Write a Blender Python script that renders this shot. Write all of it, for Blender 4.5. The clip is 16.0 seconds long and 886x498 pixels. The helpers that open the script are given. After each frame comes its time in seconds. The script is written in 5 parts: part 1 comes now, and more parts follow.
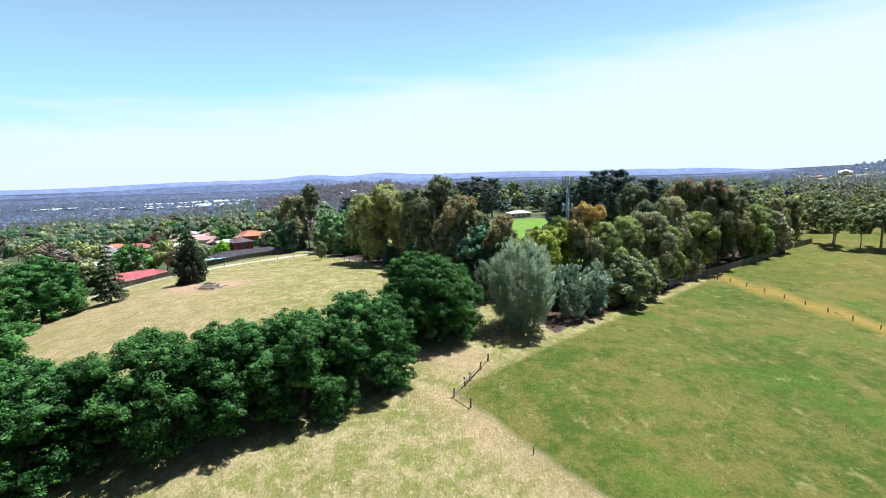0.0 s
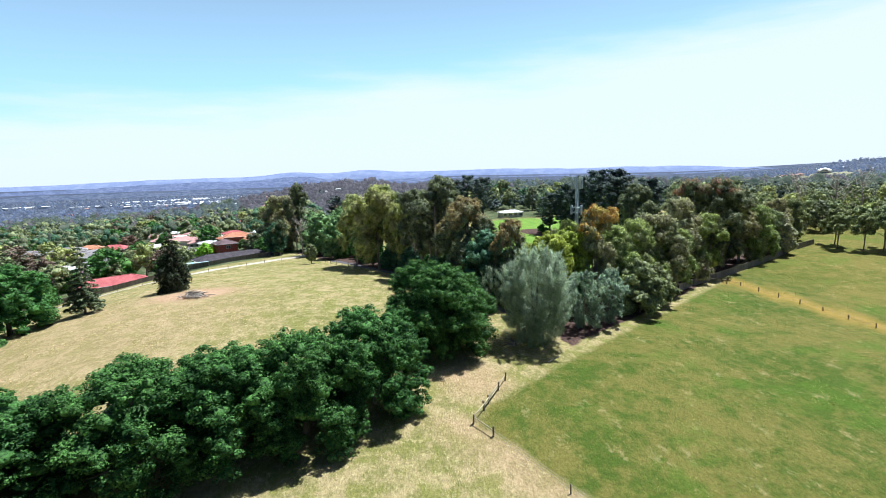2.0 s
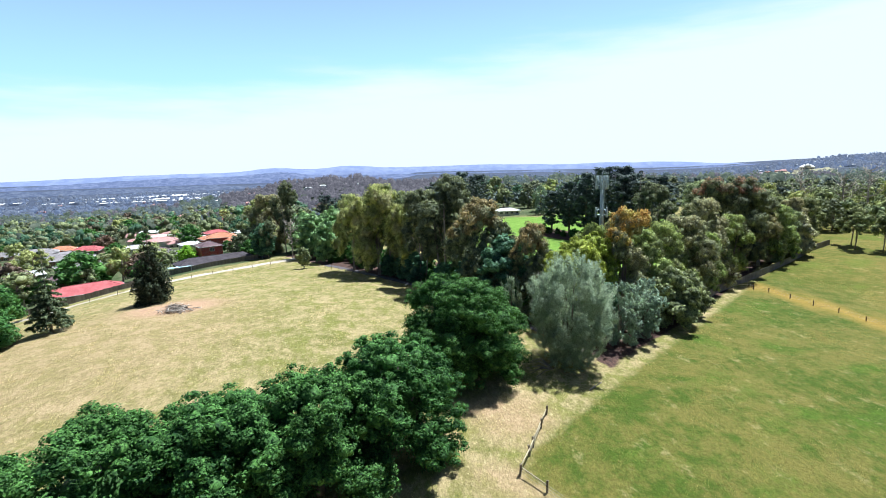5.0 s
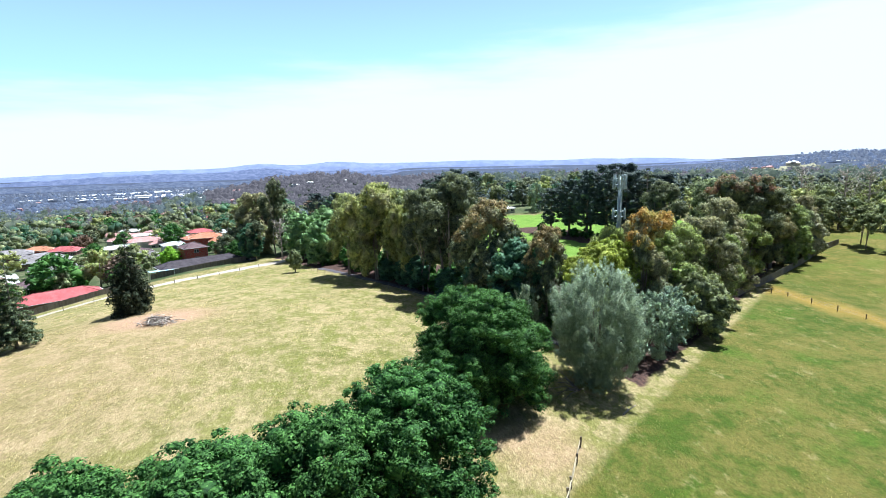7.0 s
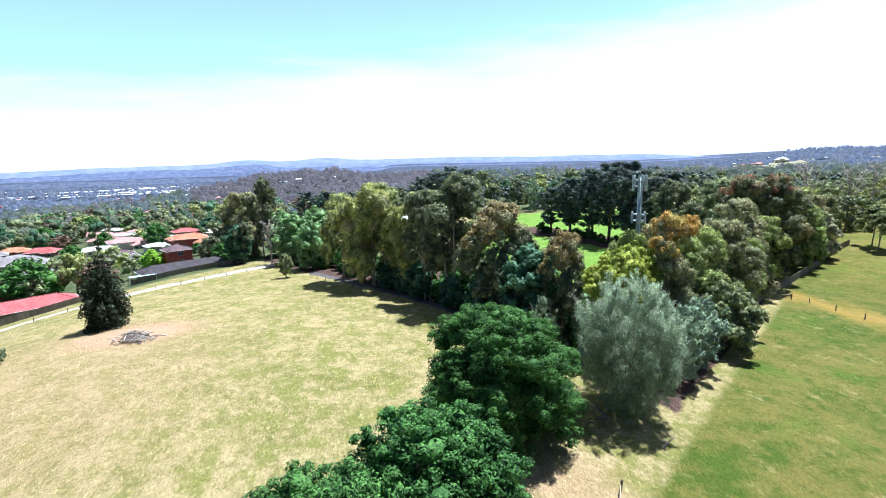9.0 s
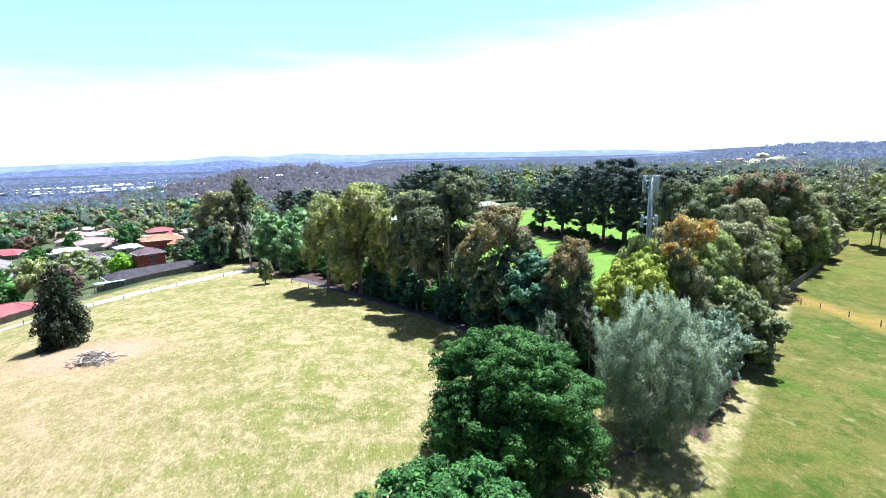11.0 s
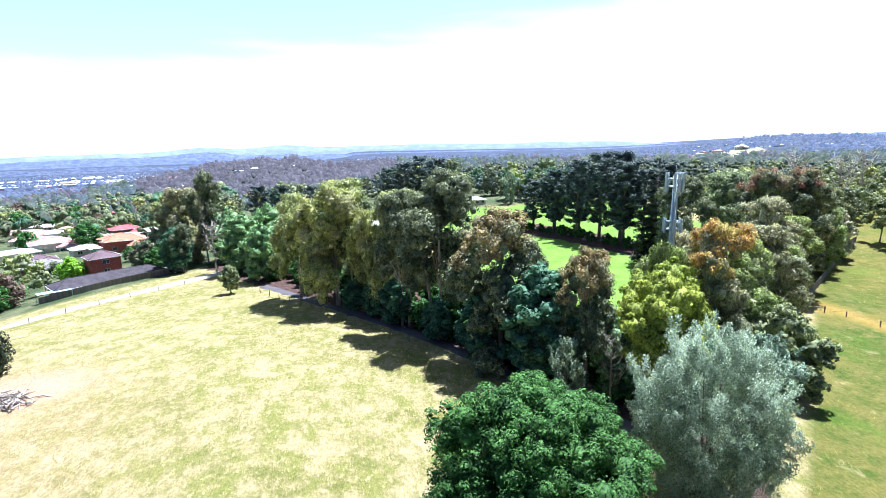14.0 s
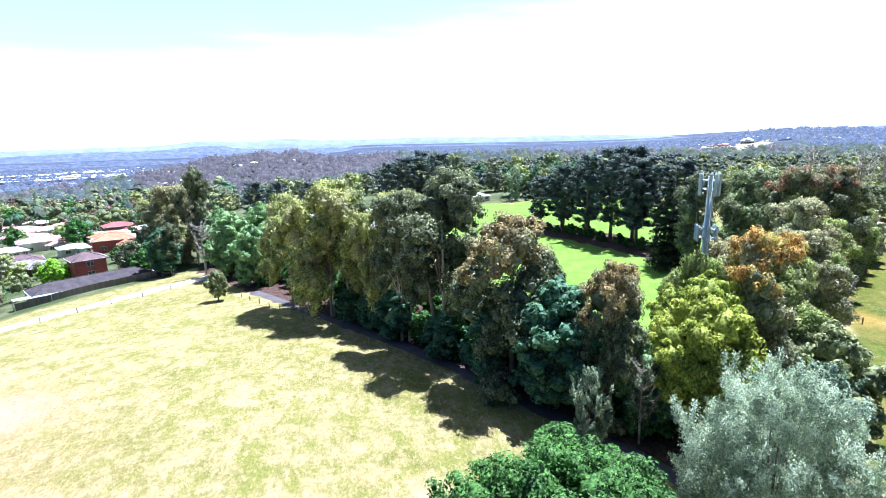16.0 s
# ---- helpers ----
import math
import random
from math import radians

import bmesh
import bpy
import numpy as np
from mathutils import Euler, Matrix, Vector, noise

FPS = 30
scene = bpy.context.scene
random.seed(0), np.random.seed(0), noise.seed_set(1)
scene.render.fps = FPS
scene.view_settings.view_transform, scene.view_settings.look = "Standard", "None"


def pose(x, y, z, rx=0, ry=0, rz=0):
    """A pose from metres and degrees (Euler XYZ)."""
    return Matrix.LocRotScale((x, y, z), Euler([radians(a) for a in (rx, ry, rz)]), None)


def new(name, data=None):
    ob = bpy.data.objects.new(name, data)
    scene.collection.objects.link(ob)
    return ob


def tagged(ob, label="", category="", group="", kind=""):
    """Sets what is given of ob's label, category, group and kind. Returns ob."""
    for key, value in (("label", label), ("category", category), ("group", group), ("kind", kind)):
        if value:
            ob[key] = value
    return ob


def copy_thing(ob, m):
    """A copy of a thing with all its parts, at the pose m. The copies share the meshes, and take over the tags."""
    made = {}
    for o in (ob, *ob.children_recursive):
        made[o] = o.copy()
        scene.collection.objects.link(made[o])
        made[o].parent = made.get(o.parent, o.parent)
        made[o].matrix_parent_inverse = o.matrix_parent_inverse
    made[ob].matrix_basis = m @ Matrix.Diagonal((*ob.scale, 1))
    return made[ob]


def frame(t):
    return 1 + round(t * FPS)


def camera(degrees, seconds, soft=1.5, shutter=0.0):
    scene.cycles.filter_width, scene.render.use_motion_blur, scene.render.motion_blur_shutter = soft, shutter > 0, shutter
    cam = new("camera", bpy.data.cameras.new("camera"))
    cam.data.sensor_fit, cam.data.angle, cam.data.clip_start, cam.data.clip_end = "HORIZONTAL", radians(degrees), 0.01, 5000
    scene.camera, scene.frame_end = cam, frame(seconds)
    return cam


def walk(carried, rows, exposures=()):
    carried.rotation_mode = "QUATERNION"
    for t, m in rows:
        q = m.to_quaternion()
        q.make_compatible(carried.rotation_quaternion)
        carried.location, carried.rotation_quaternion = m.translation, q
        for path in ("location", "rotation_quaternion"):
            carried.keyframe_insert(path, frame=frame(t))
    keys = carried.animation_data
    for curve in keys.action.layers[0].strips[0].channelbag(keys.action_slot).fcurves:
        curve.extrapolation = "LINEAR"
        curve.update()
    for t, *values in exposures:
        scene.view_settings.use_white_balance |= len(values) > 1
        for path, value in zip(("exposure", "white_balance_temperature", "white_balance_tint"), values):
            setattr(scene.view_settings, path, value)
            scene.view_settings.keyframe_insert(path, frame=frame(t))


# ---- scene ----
cam = camera(81.2, 16.0, soft=0.9)
METRES, EYE, TILT, LEAN, TURN = 70.0, 30.0, -8.6, 1.2, 0.0
ROWS = [
    (0.0, 0.0, 0.0, 0.0, 0.0, 0.0, -0.0),
    (0.5, -0.0165, 0.0274, 0.0058, -0.63, -0.08, 0.09),
    (1.0, -0.0307, 0.0528, 0.0119, -1.04, -0.16, 0.1),
    (1.5, -0.0471, 0.08, 0.0188, -1.49, -0.21, 0.17),
    (2.0, -0.0624, 0.1051, 0.0248, -1.87, -0.28, 0.22),
    (2.5, -0.078, 0.1332, 0.0301, -2.19, -0.34, 0.25),
    (3.0, -0.0912, 0.1595, 0.0349, -2.46, -0.39, 0.28),
    (3.5, -0.1056, 0.188, 0.0408, -2.78, -0.49, 0.34),
    (4.0, -0.1187, 0.2146, 0.0464, -3.09, -0.59, 0.39),
    (6.5, -0.1762, 0.3579, 0.0741, -4.79, -1.08, 0.58),
    (7.0, -0.1872, 0.3883, 0.0801, -5.17, -1.21, 0.65),
    (7.5, -0.1968, 0.4166, 0.0853, -5.47, -1.3, 0.7),
    (8.0, -0.206, 0.4471, 0.0915, -5.78, -1.48, 0.71),
    (8.5, -0.213, 0.4759, 0.0981, -6.07, -1.58, 0.77),
    (9.0, -0.2193, 0.5072, 0.1057, -6.4, -1.63, 0.8),
    (11.5, -0.2338, 0.6571, 0.1361, -8.82, -2.33, 1.11),
    (12.0, -0.2328, 0.6897, 0.141, -9.34, -2.47, 1.16),
    (12.5, -0.2319, 0.7199, 0.1455, -9.76, -2.61, 1.28),
    (13.0, -0.2305, 0.7523, 0.1511, -10.16, -2.76, 1.37),
    (13.5, -0.2287, 0.7816, 0.1564, -10.38, -2.89, 1.41),
    (14.0, -0.2254, 0.8124, 0.1622, -10.41, -3.1, 1.42),
    (14.5, -0.2221, 0.8411, 0.168, -10.46, -3.24, 1.4),
    (15.0, -0.2172, 0.8723, 0.1747, -10.47, -3.38, 1.44),
    (15.5, -0.2121, 0.9007, 0.1803, -10.46, -3.6, 1.43),
    (16.0, -0.2069, 0.9315, 0.1862, -10.2, -3.79, 1.41),
]
walk(cam, [(t, pose(0, 0, EYE, TILT, LEAN, TURN) @ pose(METRES * x, METRES * y, METRES * z, 90 + pitch, roll, yaw)) for t, x, y, z, yaw, pitch, roll in ROWS],
     exposures=[(0.0, 0.59, 5420, 6.5), (4.0, 0.64, 5420, 7), (7.0, 0.79, 5330, 7.2), (9.0, 0.92, 5240, 8.8), (12.5, 1.22, 5110, 12.8), (16.0, 1.44, 5060, 14.5)])
# ---- world, sun and exposure ----
SUN_AZ, SUN_EL = 49.0, 66.5  # degrees from +y towards +x, and above the horizon
sun = new("sun", bpy.data.lights.new("sun", "SUN"))
sun.data.energy, sun.data.angle, sun.data.color = 5.6, radians(0.53), (1.0, 0.935, 0.82)
to_sun = Vector((math.sin(radians(SUN_AZ)) * math.cos(radians(SUN_EL)), math.cos(radians(SUN_AZ)) * math.cos(radians(SUN_EL)), math.sin(radians(SUN_EL))))
sun.matrix_basis = Matrix.Translation((0, 0, 300)) @ to_sun.to_track_quat("Z", "Y").to_matrix().to_4x4()


def node(tree, kind, inputs=None, operation="", data_type="", blend_type="", interpolation_type="", attribute_name=""):
    n = tree.nodes.new(kind)
    if operation:
        n.operation = operation
    if data_type:
        n.data_type, n.blend_type = data_type, blend_type
    if interpolation_type:
        n.interpolation_type = interpolation_type
    if attribute_name:
        n.attribute_name = attribute_name
    for k, v in (inputs or {}).items():
        if isinstance(v, bpy.types.NodeSocket):
            tree.links.new(v, n.inputs[k])
        else:
            n.inputs[k].default_value = v
    return n


def maths(tree, op, a, b=0.0, c=0.0):
    return node(tree, "ShaderNodeMath", {0: a, 1: b, 2: c}, operation=op).outputs[0]


def mixed(tree, fac, a, b, blend="MIX"):
    n = node(tree, "ShaderNodeMix", {0: fac, 6: a, 7: b}, data_type="RGBA", blend_type=blend)
    return n.outputs[2]


def span(tree, value, lo, hi, a=0.0, b=1.0):
    return node(tree, "ShaderNodeMapRange", {0: value, 1: lo, 2: hi, 3: a, 4: b}, interpolation_type="SMOOTHSTEP").outputs[0]


def rgb(*c):
    return (*c, 1.0)


def make_world():
    world = bpy.data.worlds.new("world")
    scene.world = world
    world.use_nodes = True
    t = world.node_tree
    t.nodes.clear()
    sky = node(t, "ShaderNodeTexSky")
    sky.sky_type, sky.sun_disc, sky.sun_elevation, sky.sun_rotation = "NISHITA", False, radians(SUN_EL), radians(SUN_AZ)
    sky.altitude, sky.air_density, sky.dust_density, sky.ozone_density = 100, 1.0, 1.0, 1.6
    way = node(t, "ShaderNodeTexCoord").outputs["Generated"]
    xyz = node(t, "ShaderNodeSeparateXYZ", {0: way})
    # a thin veil of high cloud low in the sky, its edge rising to the east
    stretched = node(t, "ShaderNodeMapping", {0: way, 3: (2.2, 2.2, 16.0), 2: (0.0, radians(-7), 0.0)}).outputs[0]
    wisps = node(t, "ShaderNodeTexNoise", {0: stretched, 2: 1.3, 3: 6.0, 4: 0.55}).outputs[0]
    edge = maths(t, "MULTIPLY_ADD", xyz.outputs[0], 0.125, 0.15)
    height = maths(t, "SUBTRACT", edge, xyz.outputs[2])
    veil = maths(t, "ADD", height, maths(t, "MULTIPLY_ADD", wisps, 0.17, -0.085))
    ahead = span(t, xyz.outputs[1], -0.35, 0.35)
    amount = maths(t, "MULTIPLY", span(t, veil, -0.06, 0.045, 0.3, 0.96), ahead)
    cloud = (SKY_WHITE, SKY_WHITE * 1.0, SKY_WHITE * 1.0, 1)
    glow = maths(t, "MULTIPLY_ADD", ahead, span(t, xyz.outputs[2], 0.12, 0.5, 1.72, 0.0), 0.52)
    pale = node(t, "ShaderNodeCombineColor", {0: maths(t, "MULTIPLY", glow, maths(t, "MULTIPLY_ADD", ahead, -0.12, 0.92)), 1: maths(t, "MULTIPLY", glow, maths(t, "MULTIPLY_ADD", ahead, 0.12, 1.0)), 2: maths(t, "MULTIPLY", glow, maths(t, "MULTIPLY_ADD", ahead, -0.06, 1.12))}).outputs[0]
    blue = mixed(t, 1.0, sky.outputs[0], pale, "MULTIPLY")
    color = mixed(t, amount, blue, cloud)
    back = node(t, "ShaderNodeBackground", {0: color, 1: 0.049})
    out = node(t, "ShaderNodeOutputWorld", {0: back.outputs[0]})


SKY_WHITE = 13.2
make_world()


# ---- materials ----
def material(name, build):
    m = bpy.data.materials.new(name)
    m.use_nodes = True
    t = m.node_tree
    t.nodes.clear()
    out = node(t, "ShaderNodeOutputMaterial")
    t.links.new(build(t), out.inputs[0])
    return m


def noisy(t, scale, detail=4.0, rough=0.6, coord=None, stretch=None):
    src = coord or node(t, "ShaderNodeNewGeometry").outputs["Position"]
    if stretch:
        src = node(t, "ShaderNodeMapping", {0: src, 3: stretch}).outputs[0]
    return node(t, "ShaderNodeTexNoise", {0: src, 2: scale, 3: detail, 4: rough}).outputs[0]


def leafy(name, dark, light, through_light=0.2, gloss=0.45, dull=None):
    """Foliage: each leaf spray a shade of its own, patches of tone over the crown, light coming through."""
    def build(t):
        geo = node(t, "ShaderNodeNewGeometry")
        obj = node(t, "ShaderNodeTexCoord").outputs["Object"]
        patch = noisy(t, 0.45, 3.0, 0.6, obj)
        f = maths(t, "ADD", maths(t, "MULTIPLY", geo.outputs["Random Per Island"], 0.5), maths(t, "MULTIPLY_ADD", patch, 1.2, -0.36))
        ramp = span(t, f, 0.0, 1.0)
        tone = node(t, "ShaderNodeObjectInfo").outputs["Random"]
        col = mixed(t, ramp, rgb(*dark), rgb(*light))
        if dull:
            col = mixed(t, span(t, noisy(t, 0.23, 2.0, 0.5, obj), 0.45, 0.66), col, rgb(*dull))
        col = mixed(t, maths(t, "MULTIPLY", tone, 0.6), col, mixed(t, 1.0, col, rgb(1.12, 0.98, 0.86), "MULTIPLY"))
        leaves = noisy(t, 3.6, 3.0, 0.75, obj)
        col = mixed(t, 0.8, col, mixed(t, 1.0, col, mixed(t, span(t, leaves, 0.38, 0.60), rgb(0.45, 0.47, 0.5), rgb(1.55, 1.53, 1.45)), "MULTIPLY"))
        p = node(t, "ShaderNodeBsdfPrincipled", {"Base Color": col, "Roughness": gloss + 0.15, "Specular IOR Level": 0.1})
        tr = node(t, "ShaderNodeBsdfTranslucent", {0: mixed(t, 1.0, col, rgb(1.5, 1.5, 1.05), "MULTIPLY")})
        return node(t, "ShaderNodeMixShader", {0: through_light, 1: p.outputs[0], 2: tr.outputs[0]}).outputs[0]
    return material(name, build)


def rough_surface(name, a, b, scale=1.0, fine=9.0, rough=0.85, bump=0.3, metal=0.0, stretch=None, depth=0.05, spread=(0.3, 0.7)):
    def build(t):
        obj = node(t, "ShaderNodeTexCoord").outputs["Object"]
        big, small = noisy(t, scale, 4.0, 0.6, obj, stretch), noisy(t, fine, 5.0, 0.65, obj, stretch)
        tone = node(t, "ShaderNodeObjectInfo").outputs["Random"]
        f = span(t, maths(t, "ADD", maths(t, "MULTIPLY_ADD", small, 0.5, maths(t, "MULTIPLY", big, 0.5)), maths(t, "MULTIPLY_ADD", tone, 0.16, -0.08)), *spread)
        bm_ = node(t, "ShaderNodeBump", {"Strength": bump, "Distance": depth, "Height": small})
        return node(t, "ShaderNodeBsdfPrincipled", {"Base Color": mixed(t, f, rgb(*a), rgb(*b)), "Roughness": rough, "Metallic": metal, "Normal": bm_.outputs[0]}).outputs[0]
    return material(name, build)


def roof_tiles(name, a, b, pitch=0.34):
    """Concrete or clay tiles: courses in relief, blotched and weathered."""
    def build(t):
        obj = node(t, "ShaderNodeTexCoord").outputs["Object"]
        xyz = node(t, "ShaderNodeSeparateXYZ", {0: obj})
        course = maths(t, "FRACT", maths(t, "DIVIDE", xyz.outputs[2], pitch * 0.4))
        blot, fine = noisy(t, 0.7, 4.0, 0.6, obj), noisy(t, 5.0, 4.0, 0.7, obj)
        f = span(t, maths(t, "ADD", maths(t, "MULTIPLY", blot, 0.6), maths(t, "MULTIPLY", fine, 0.4)), 0.35, 0.68)
        bm_ = node(t, "ShaderNodeBump", {"Strength": 0.7, "Distance": 0.04, "Height": course})
        return node(t, "ShaderNodeBsdfPrincipled", {"Base Color": mixed(t, f, rgb(*a), rgb(*b)), "Roughness": 0.85, "Specular IOR Level": 0.2, "Normal": bm_.outputs[0]}).outputs[0]
    return material(name, build)


def brickwork(name, a, b):
    def build(t):
        obj = node(t, "ShaderNodeTexCoord").outputs["Object"]
        xyz = node(t, "ShaderNodeSeparateXYZ", {0: obj})
        flat = node(t, "ShaderNodeCombineXYZ", {0: maths(t, "ADD", xyz.outputs[0], xyz.outputs[1]), 1: xyz.outputs[2]}).outputs[0]
        br = node(t, "ShaderNodeTexBrick", {0: flat, 1: rgb(*a), 2: rgb(*b), 3: rgb(0.35, 0.31, 0.27), "Scale": 1.0, "Brick Width": 0.24, "Row Height": 0.086, "Mortar Size": 0.006})
        blot = noisy(t, 0.8, 4.0, 0.6, obj)
        col = mixed(t, maths(t, "MULTIPLY", blot, 0.3), br.outputs[0], rgb(*b))
        return node(t, "ShaderNodeBsdfPrincipled", {"Base Color": col, "Roughness": 0.85}).outputs[0]
    return material(name, build)


def glass_pane(name):
    return material(name, lambda t: node(t, "ShaderNodeBsdfPrincipled", {"Base Color": rgb(0.03, 0.04, 0.05), "Roughness": 0.06, "Specular IOR Level": 0.8}).outputs[0])


def ground_material():
    """Dry and green paddock grass, mown turf and leaf litter, laid by the sheet's own masks."""
    def build(t):
        def mask(n):
            return node(t, "ShaderNodeAttribute", attribute_name=n).outputs["Fac"]
        pos = node(t, "ShaderNodeNewGeometry").outputs["Position"]
        flat = node(t, "ShaderNodeMapping", {0: pos, 3: (1.0, 1.0, 0.0)}).outputs[0]
        big, mid = noisy(t, 0.045, 5.0, 0.62, flat), noisy(t, 0.23, 5.0, 0.66, flat)
        fine = noisy(t, 1.6, 6.0, 0.72, flat, (1.0, 0.55, 1.0))
        blades = noisy(t, 3.2, 6.0, 0.8, flat, (1.0, 0.6, 1.0))
        # paddock of dry grass
        metre = noisy(t, 0.75, 5.0, 0.7, flat, (1.0, 0.7, 1.0))
        f1 = span(t, maths(t, "MULTIPLY_ADD", mid, 0.35, maths(t, "MULTIPLY_ADD", metre, 0.45, maths(t, "MULTIPLY", big, 0.28))), 0.43, 0.63)
        dry = mixed(t, f1, rgb(0.155, 0.155, 0.040), rgb(0.380, 0.300, 0.155))
        blotch = span(t, noisy(t, 0.3, 5.0, 0.7, flat, (1.0, 0.8, 1.0)), 0.47, 0.60)
        dry = mixed(t, maths(t, "MULTIPLY", blotch, 0.8), dry, rgb(0.178, 0.182, 0.042))
        dry = mixed(t, mask("bare"), dry, rgb(0.42, 0.27, 0.175))
        pale = span(t, fine, 0.54, 0.66)
        dry = mixed(t, maths(t, "MULTIPLY", pale, 0.65), dry, rgb(0.49, 0.41, 0.215))
        # green paddock
        f2 = span(t, maths(t, "MULTIPLY_ADD", mid, 0.42, maths(t, "MULTIPLY_ADD", metre, 0.35, maths(t, "MULTIPLY", big, 0.4))), 0.49, 0.67)
        green = mixed(t, f2, rgb(0.060, 0.094, 0.010), rgb(0.152, 0.136, 0.032))
        lush = span(t, noisy(t, 0.06, 4.0, 0.65, flat), 0.52, 0.66)
        green = mixed(t, maths(t, "MULTIPLY", lush, 0.5), green, rgb(0.082, 0.142, 0.013))
        tuft = span(t, noisy(t, 0.33, 6.0, 0.78, flat, (0.9, 0.6, 1.0)), 0.56, 0.68)
        green = mixed(t, maths(t, "MULTIPLY", tuft, 0.6), green, rgb(0.33, 0.275, 0.125))
        green = mixed(t, mask("ochre"), green, rgb(0.34, 0.22, 0.05))
        edge = span(t, maths(t, "ADD", mask("green"), maths(t, "MULTIPLY_ADD", mid, 0.5, -0.25)), 0.35, 0.65)
        col = mixed(t, edge, dry, green)
        # mown turf
        turf = mixed(t, span(t, mid, 0.3, 0.7), rgb(0.125, 0.225, 0.028), rgb(0.19, 0.30, 0.05))
        col = mixed(t, span(t, mask("lawn"), 0.4, 0.6), col, turf)
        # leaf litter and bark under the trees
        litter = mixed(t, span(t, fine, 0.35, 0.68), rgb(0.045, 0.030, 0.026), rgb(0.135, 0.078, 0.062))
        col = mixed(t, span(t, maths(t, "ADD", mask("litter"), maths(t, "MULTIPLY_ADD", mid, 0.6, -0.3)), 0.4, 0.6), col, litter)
        # distant wooded country
        garden = mixed(t, span(t, noisy(t, 0.11, 5.0, 0.7, flat), 0.42, 0.62), rgb(0.055, 0.078, 0.030), rgb(0.135, 0.140, 0.072))
        col = mixed(t, mask("garden"), col, garden)
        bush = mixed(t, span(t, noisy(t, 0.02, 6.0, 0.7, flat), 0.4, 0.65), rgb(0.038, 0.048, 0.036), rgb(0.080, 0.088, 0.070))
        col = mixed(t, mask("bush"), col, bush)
        # beyond 700 m the ground turns blue: haze painted into its colour
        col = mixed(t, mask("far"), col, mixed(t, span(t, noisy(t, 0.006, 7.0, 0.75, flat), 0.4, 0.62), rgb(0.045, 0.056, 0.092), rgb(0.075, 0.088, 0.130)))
        col = mixed(t, span(t, maths(t, "ADD", mask("clearing"), maths(t, "MULTIPLY_ADD", noisy(t, 0.012, 4.0, 0.6, flat), 1.0, -0.5)), 0.4, 0.6), col, rgb(0.28, 0.265, 0.17))
        col = mixed(t, 0.45, col, mixed(t, 1.0, col, mixed(t, span(t, blades, 0.32, 0.68), rgb(0.35, 0.35, 0.33), rgb(1.62, 1.62, 1.62)), "MULTIPLY"))
        hgt = maths(t, "MULTIPLY_ADD", fine, 0.7, maths(t, "MULTIPLY", blades, 0.5))
        bm_ = node(t, "ShaderNodeBump", {"Strength": 0.8, "Distance": 0.35, "Height": hgt})
        return node(t, "ShaderNodeBsdfPrincipled", {"Base Color": col, "Roughness": 0.95, "Specular IOR Level": 0.15, "Normal": bm_.outputs[0]}).outputs[0]
    return material("paddock_grass", build)


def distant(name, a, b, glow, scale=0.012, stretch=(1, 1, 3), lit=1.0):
    """Far wooded ridges as a backdrop: miles of haze put into colour and glow."""
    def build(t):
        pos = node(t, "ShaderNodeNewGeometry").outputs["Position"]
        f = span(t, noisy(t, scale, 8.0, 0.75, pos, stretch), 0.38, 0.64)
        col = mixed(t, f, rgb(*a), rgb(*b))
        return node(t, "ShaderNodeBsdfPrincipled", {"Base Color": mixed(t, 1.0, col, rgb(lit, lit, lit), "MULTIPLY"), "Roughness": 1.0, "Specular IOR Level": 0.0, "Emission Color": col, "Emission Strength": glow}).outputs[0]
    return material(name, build)


